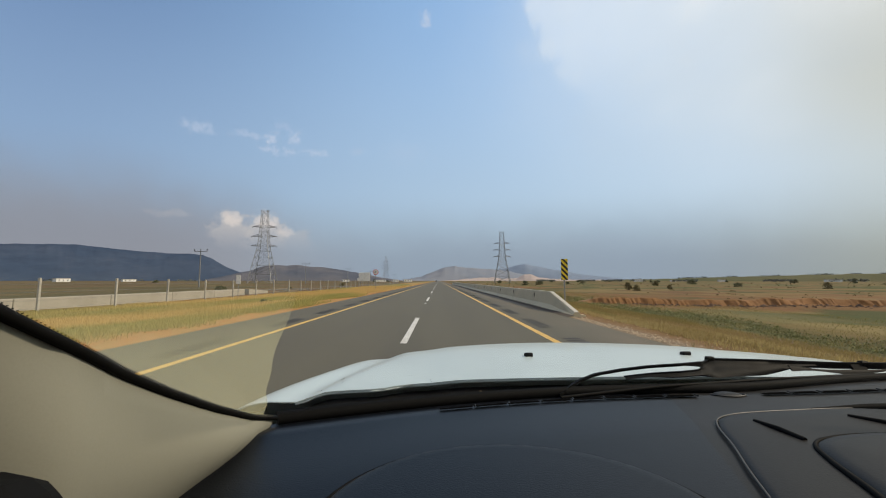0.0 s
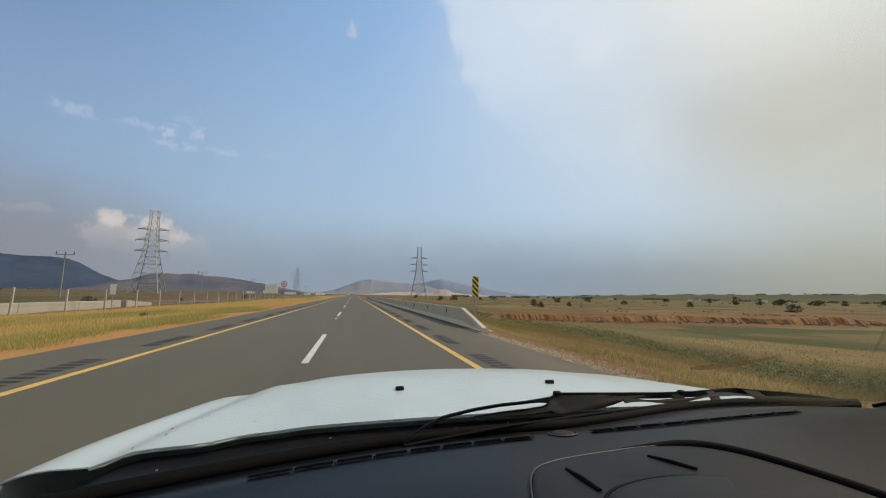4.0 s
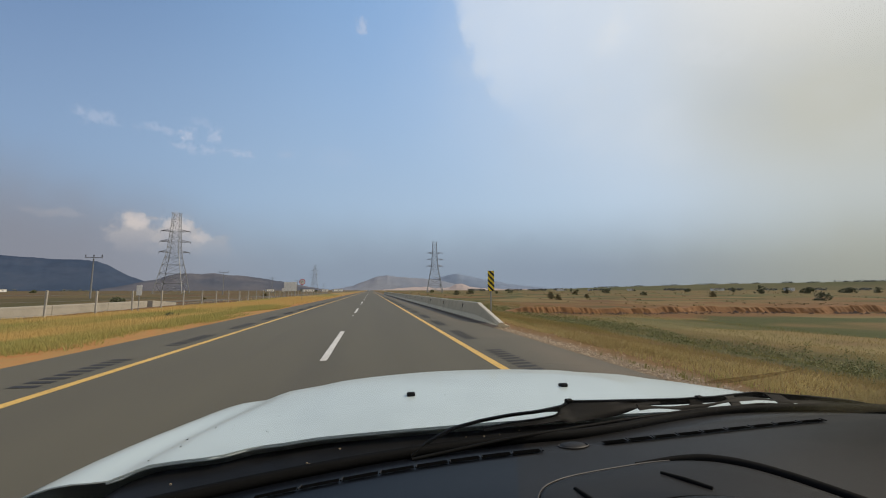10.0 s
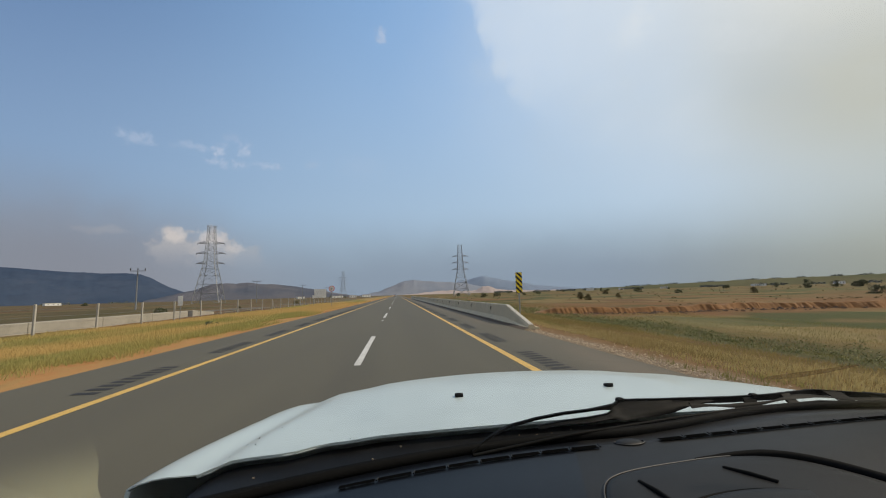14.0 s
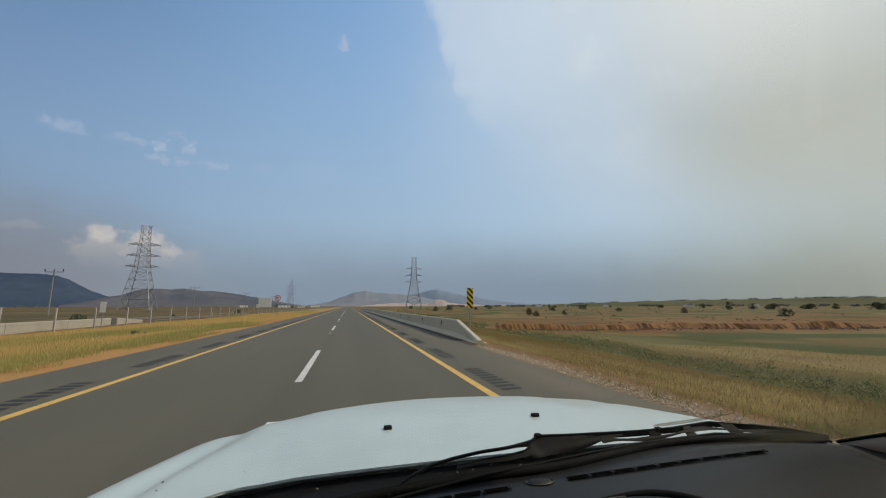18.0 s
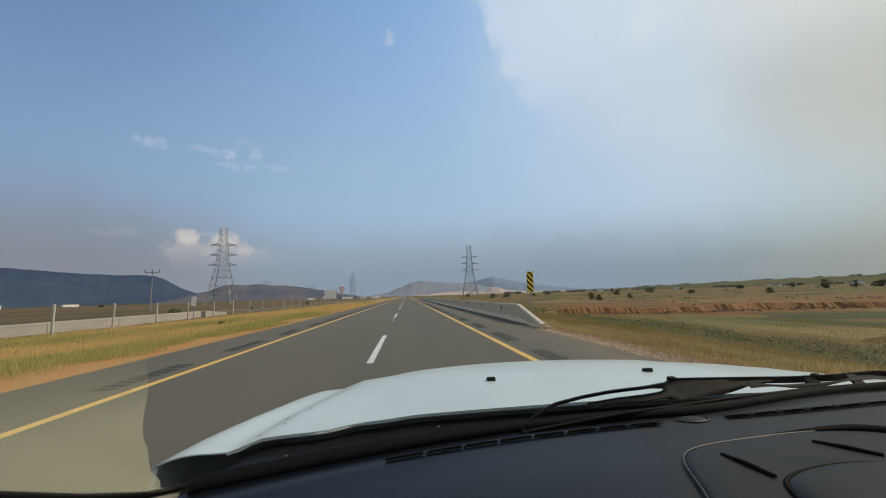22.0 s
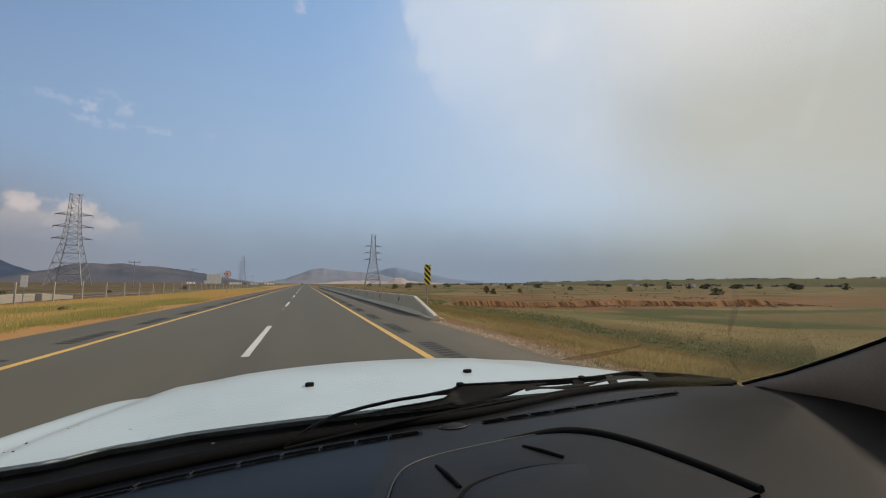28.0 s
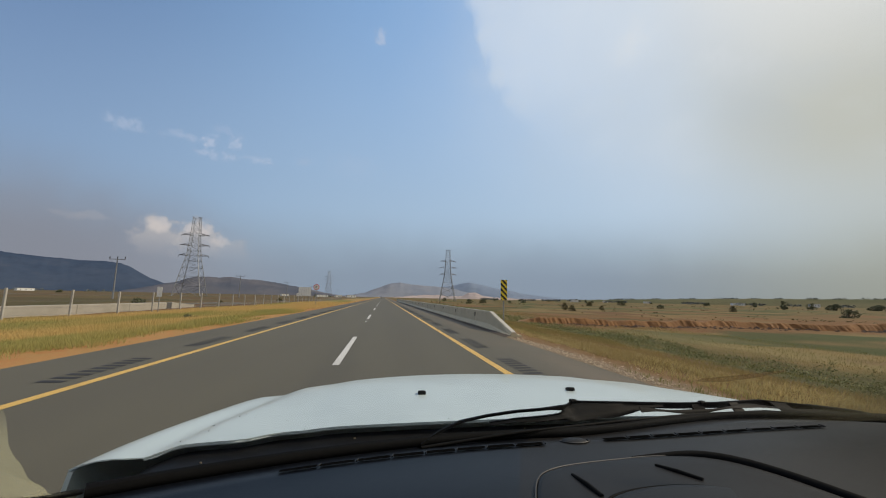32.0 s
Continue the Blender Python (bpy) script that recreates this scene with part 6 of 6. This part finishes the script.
def road_wheel(t, x, y, r=0.34, wide=0.22):
    bm = bmesh.new()
    bmesh.ops.create_cone(bm, cap_ends=True, segments=24, radius1=r, radius2=r, depth=wide, matrix=Matrix.Translation((x, y, r)) @ Matrix.Rotation(math.pi / 2, 4, "Y"))
    tyre = part("wheel", bm, RUBBER, t, "black tyre", True)
    bm = bmesh.new()
    bmesh.ops.create_cone(bm, cap_ends=True, segments=18, radius1=r * 0.6, radius2=r * 0.55, depth=wide + 0.02, matrix=Matrix.Translation((x, y, r)) @ Matrix.Rotation(math.pi / 2, 4, "Y"))
    part("rim", bm, CHROME, tyre, "alloy rim")


def shell(outline, half, taper, mat, t, name, label=""):
    """A body swept across the car from a side outline (y, z), narrowing by taper towards its top."""
    zs = [z for _, z in outline]
    z0, z1 = min(zs), max(zs)
    bm = bmesh.new()
    sides = []
    for sx in (-1, 1):
        sides.append([bm.verts.new((sx * (half - taper * (z - z0) / (z1 - z0)), y, z)) for y, z in outline])
    n = len(outline)
    for k in range(n):
        bm.faces.new((sides[0][k], sides[0][(k + 1) % n], sides[1][(k + 1) % n], sides[1][k]))
    bm.faces.new(sides[0][::-1])
    bm.faces.new(sides[1])
    bmesh.ops.recalc_face_normals(bm, faces=bm.faces[:])
    bmesh.ops.bevel(bm, geom=bm.edges[:], offset=0.05, segments=2, affect="EDGES", profile=0.5)
    return part(name, bm, mat, t, label)


def passenger_car(x, y, turn, kind_name, label, category, mat, roof_line, length=4.8, tall=0.0):
    t = thing(kind_name, label, category, "other vehicles", (x, y, 0.0 if x > -10 else -0.22))
    t.rotation_euler = (0, 0, radians(turn))
    h = length / 2
    body = shell([(-h, 0.35), (-h, 0.95 + tall), (-h * 0.4, 1.02 + tall), (h * 0.42, 0.98 + tall), (h * 0.92, 0.85 + tall), (h, 0.6 + tall), (h, 0.35)], 0.92, 0.06, mat, t, "body")
    a, b, c, d, top = roof_line
    shell([(a * h, 0.96 + tall), (b * h, top), (c * h, top + 0.02), (d * h, 0.97 + tall)], 0.84, 0.16, DARK_GLASS, t, "window_band", "dark glazed cabin")
    shell([(b * h - 0.04, top - 0.02), (b * h + 0.05, top + 0.05), (c * h - 0.05, top + 0.05), (c * h + 0.04, top - 0.02)], 0.72, 0.04, mat, t, "roof")
    for sx in (-1, 1):
        part("tail_lamp", boxed(sx * 0.78 - 0.1, sx * 0.78 + 0.1, -h - 0.03, -h + 0.05, 0.72 + tall, 0.9 + tall, 0.015, 1), TAIL_RED, body, "red tail lamp")
        part("headlight", boxed(sx * 0.70 - 0.16, sx * 0.70 + 0.16, h - 0.09, h + 0.03, 0.62 + tall, 0.76 + tall, 0.015, 1), SIGN_WHITE, body, "clear headlight")
        for y2 in (-h * 0.62, h * 0.62):
            road_wheel(t, sx * 0.82, y2, 0.34 + 0.3 * tall)
    part("bumper", boxed(-0.88, 0.88, h - 0.02, h + 0.08, 0.36, 0.56, 0.03, 2), BLACK_PLASTIC, t)
    part("bumper", boxed(-0.88, 0.88, -h - 0.08, -h + 0.02, 0.36, 0.56, 0.03, 2), BLACK_PLASTIC, t)
    return t


SUV_ROOF, SEDAN_ROOF = (-0.96, -0.88, 0.18, 0.46, 1.78), (-0.72, -0.42, 0.10, 0.46, 1.40)
passenger_car(-3.1, 470.0, 0, "car", "white off-road car far ahead on the highway", "car", CAR_WHITE, SUV_ROOF, 4.9, 0.12)
passenger_car(-27.3, -235.0, 180, "car", "white off-road car on the opposite carriageway", "car", CAR_WHITE, SUV_ROOF, 4.9, 0.12)
passenger_car(-30.4, -305.0, 180, "car", "silver saloon car on the opposite carriageway", "car", CAR_SILVER, SEDAN_ROOF, 4.6)
passenger_car(-3.2, -190.0, 0, "car", "white off-road car in the inner lane", "car", CAR_WHITE, SUV_ROOF, 4.8, 0.12)
passenger_car(-3.0, -150.0, 0, "car", "dark red saloon car in the inner lane", "car", CAR_DARK_RED, SEDAN_ROOF, 4.6)

pickup = passenger_car(-27.2, -92.0, 180, "pickup", "white double-cab pickup on the opposite carriageway", "pickup", CAR_WHITE, (-0.22, -0.14, 0.30, 0.52, 1.72), 5.2, 0.14)
for x in (-0.86, 0.86):
    part("bed_side", boxed(x - 0.04, x + 0.04, -2.55, -0.62, 1.05, 1.32, 0.02, 1), CAR_WHITE, pickup)
part("tailgate", boxed(-0.86, 0.86, -2.58, -2.50, 1.05, 1.32, 0.02, 1), CAR_WHITE, pickup)

truck = thing("truck", "orange tipper lorry on the opposite carriageway", "truck", "other vehicles", (-30.2, -48.0, -0.22))
truck.rotation_euler = (0, 0, radians(180))
part("cab", boxed(-1.2, 1.2, 2.2, 4.2, 0.7, 3.0, 0.12, 2), ORANGE_PAINT, truck)
part("windscreen", boxed(-1.05, 1.05, 4.19, 4.23, 1.75, 2.75, 0.01, 1), DARK_GLASS, truck, "dark windscreen")
for sx in (-1, 1):
    part("side_window", boxed(sx * 1.2 - 0.012, sx * 1.2 + 0.012, 2.9, 3.9, 1.8, 2.65, 0.01, 1), DARK_GLASS, truck, "dark side window")
part("chassis", boxed(-0.5, 0.5, -4.2, 4.0, 0.62, 0.9, 0.03, 1), BLACK_PLASTIC, truck)
part("tipper_floor", boxed(-1.2, 1.2, -4.2, 1.9, 1.0, 1.15, 0.02, 1), ORANGE_PAINT, truck)
for sx in (-1, 1):
    part("tipper_side", boxed(sx * 1.2 - 0.05, sx * 1.2 + 0.05, -4.2, 1.9, 1.15, 2.35, 0.02, 1), ORANGE_PAINT, truck)
    for k in range(5):
        part("side_rib", boxed(sx * 1.28 - 0.04, sx * 1.28 + 0.04, -4.0 + 1.4 * k, -3.88 + 1.4 * k, 1.1, 2.3), ORANGE_PAINT, truck)
    for y2 in (-3.3, -2.0, 3.1):
        road_wheel(truck, sx * 1.02, y2, 0.5, 0.34)
for y2 in (-4.2, 1.9):
    part("tipper_end", boxed(-1.2, 1.2, y2 - 0.05, y2 + 0.05, 1.15, 2.45, 0.02, 1), ORANGE_PAINT, truck)

# white concrete kilometre stone with two dark panels, on the grass already passed
stone = thing("kilometre_stone", "white concrete kilometre stone with two dark panels in the grass", "milestone", at=(-9.6, -92.0, -0.3))
part("block", boxed(-0.46, 0.46, -0.16, 0.16, 0.0, 1.0, 0.05, 2), SIGN_WHITE, stone)
part("cap", boxed(-0.50, 0.50, -0.19, 0.19, 0.985, 1.08, 0.02, 1), SIGN_WHITE, stone)
for cx in (-0.21, 0.21):
    part("panel", boxed(cx - 0.14, cx + 0.14, -0.175, -0.155, 0.68, 0.88, 0.006, 1), BLACK_PLASTIC, stone, "dark square panel")

# blue U-turn sign on the median of the wide stretch
SIGN_BLUE = material("sign_blue", (0.02, 0.12, 0.42), 0.45, stain=0.2, stain_scale=3.0)
uturn = thing("u_turn_sign", "blue square sign with a white U-turn arrow", "road sign", at=(-12.2, -205.0, -0.2))
bm = bmesh.new()
tube(bm, [(0, 0, 0), (0, 0, 3.2)], 0.045, 10)
part("post", bm, STEEL, uturn)
panel = part("panel", boxed(-0.45, 0.45, -0.07, -0.05, 2.2, 3.3, 0.01, 1), SIGN_BLUE, uturn, "blue panel")
bm = bmesh.new()
tube(bm, [(0.18, -0.075, 2.4)] + [(0.18 * math.cos(a), -0.075, 2.85 + 0.18 * math.sin(a)) for a in np.linspace(0, math.pi, 14)] + [(-0.18, -0.075, 2.62)], 0.045, 6)
part("arrow_shaft", bm, SIGN_WHITE, panel, "white hooked arrow")
bm = bmesh.new()
bm.faces.new([bm.verts.new(p) for p in ((-0.32, -0.078, 2.64), (-0.04, -0.078, 2.64), (-0.18, -0.078, 2.42))])
part("arrow_head", bm, SIGN_WHITE, panel, "white arrow head")
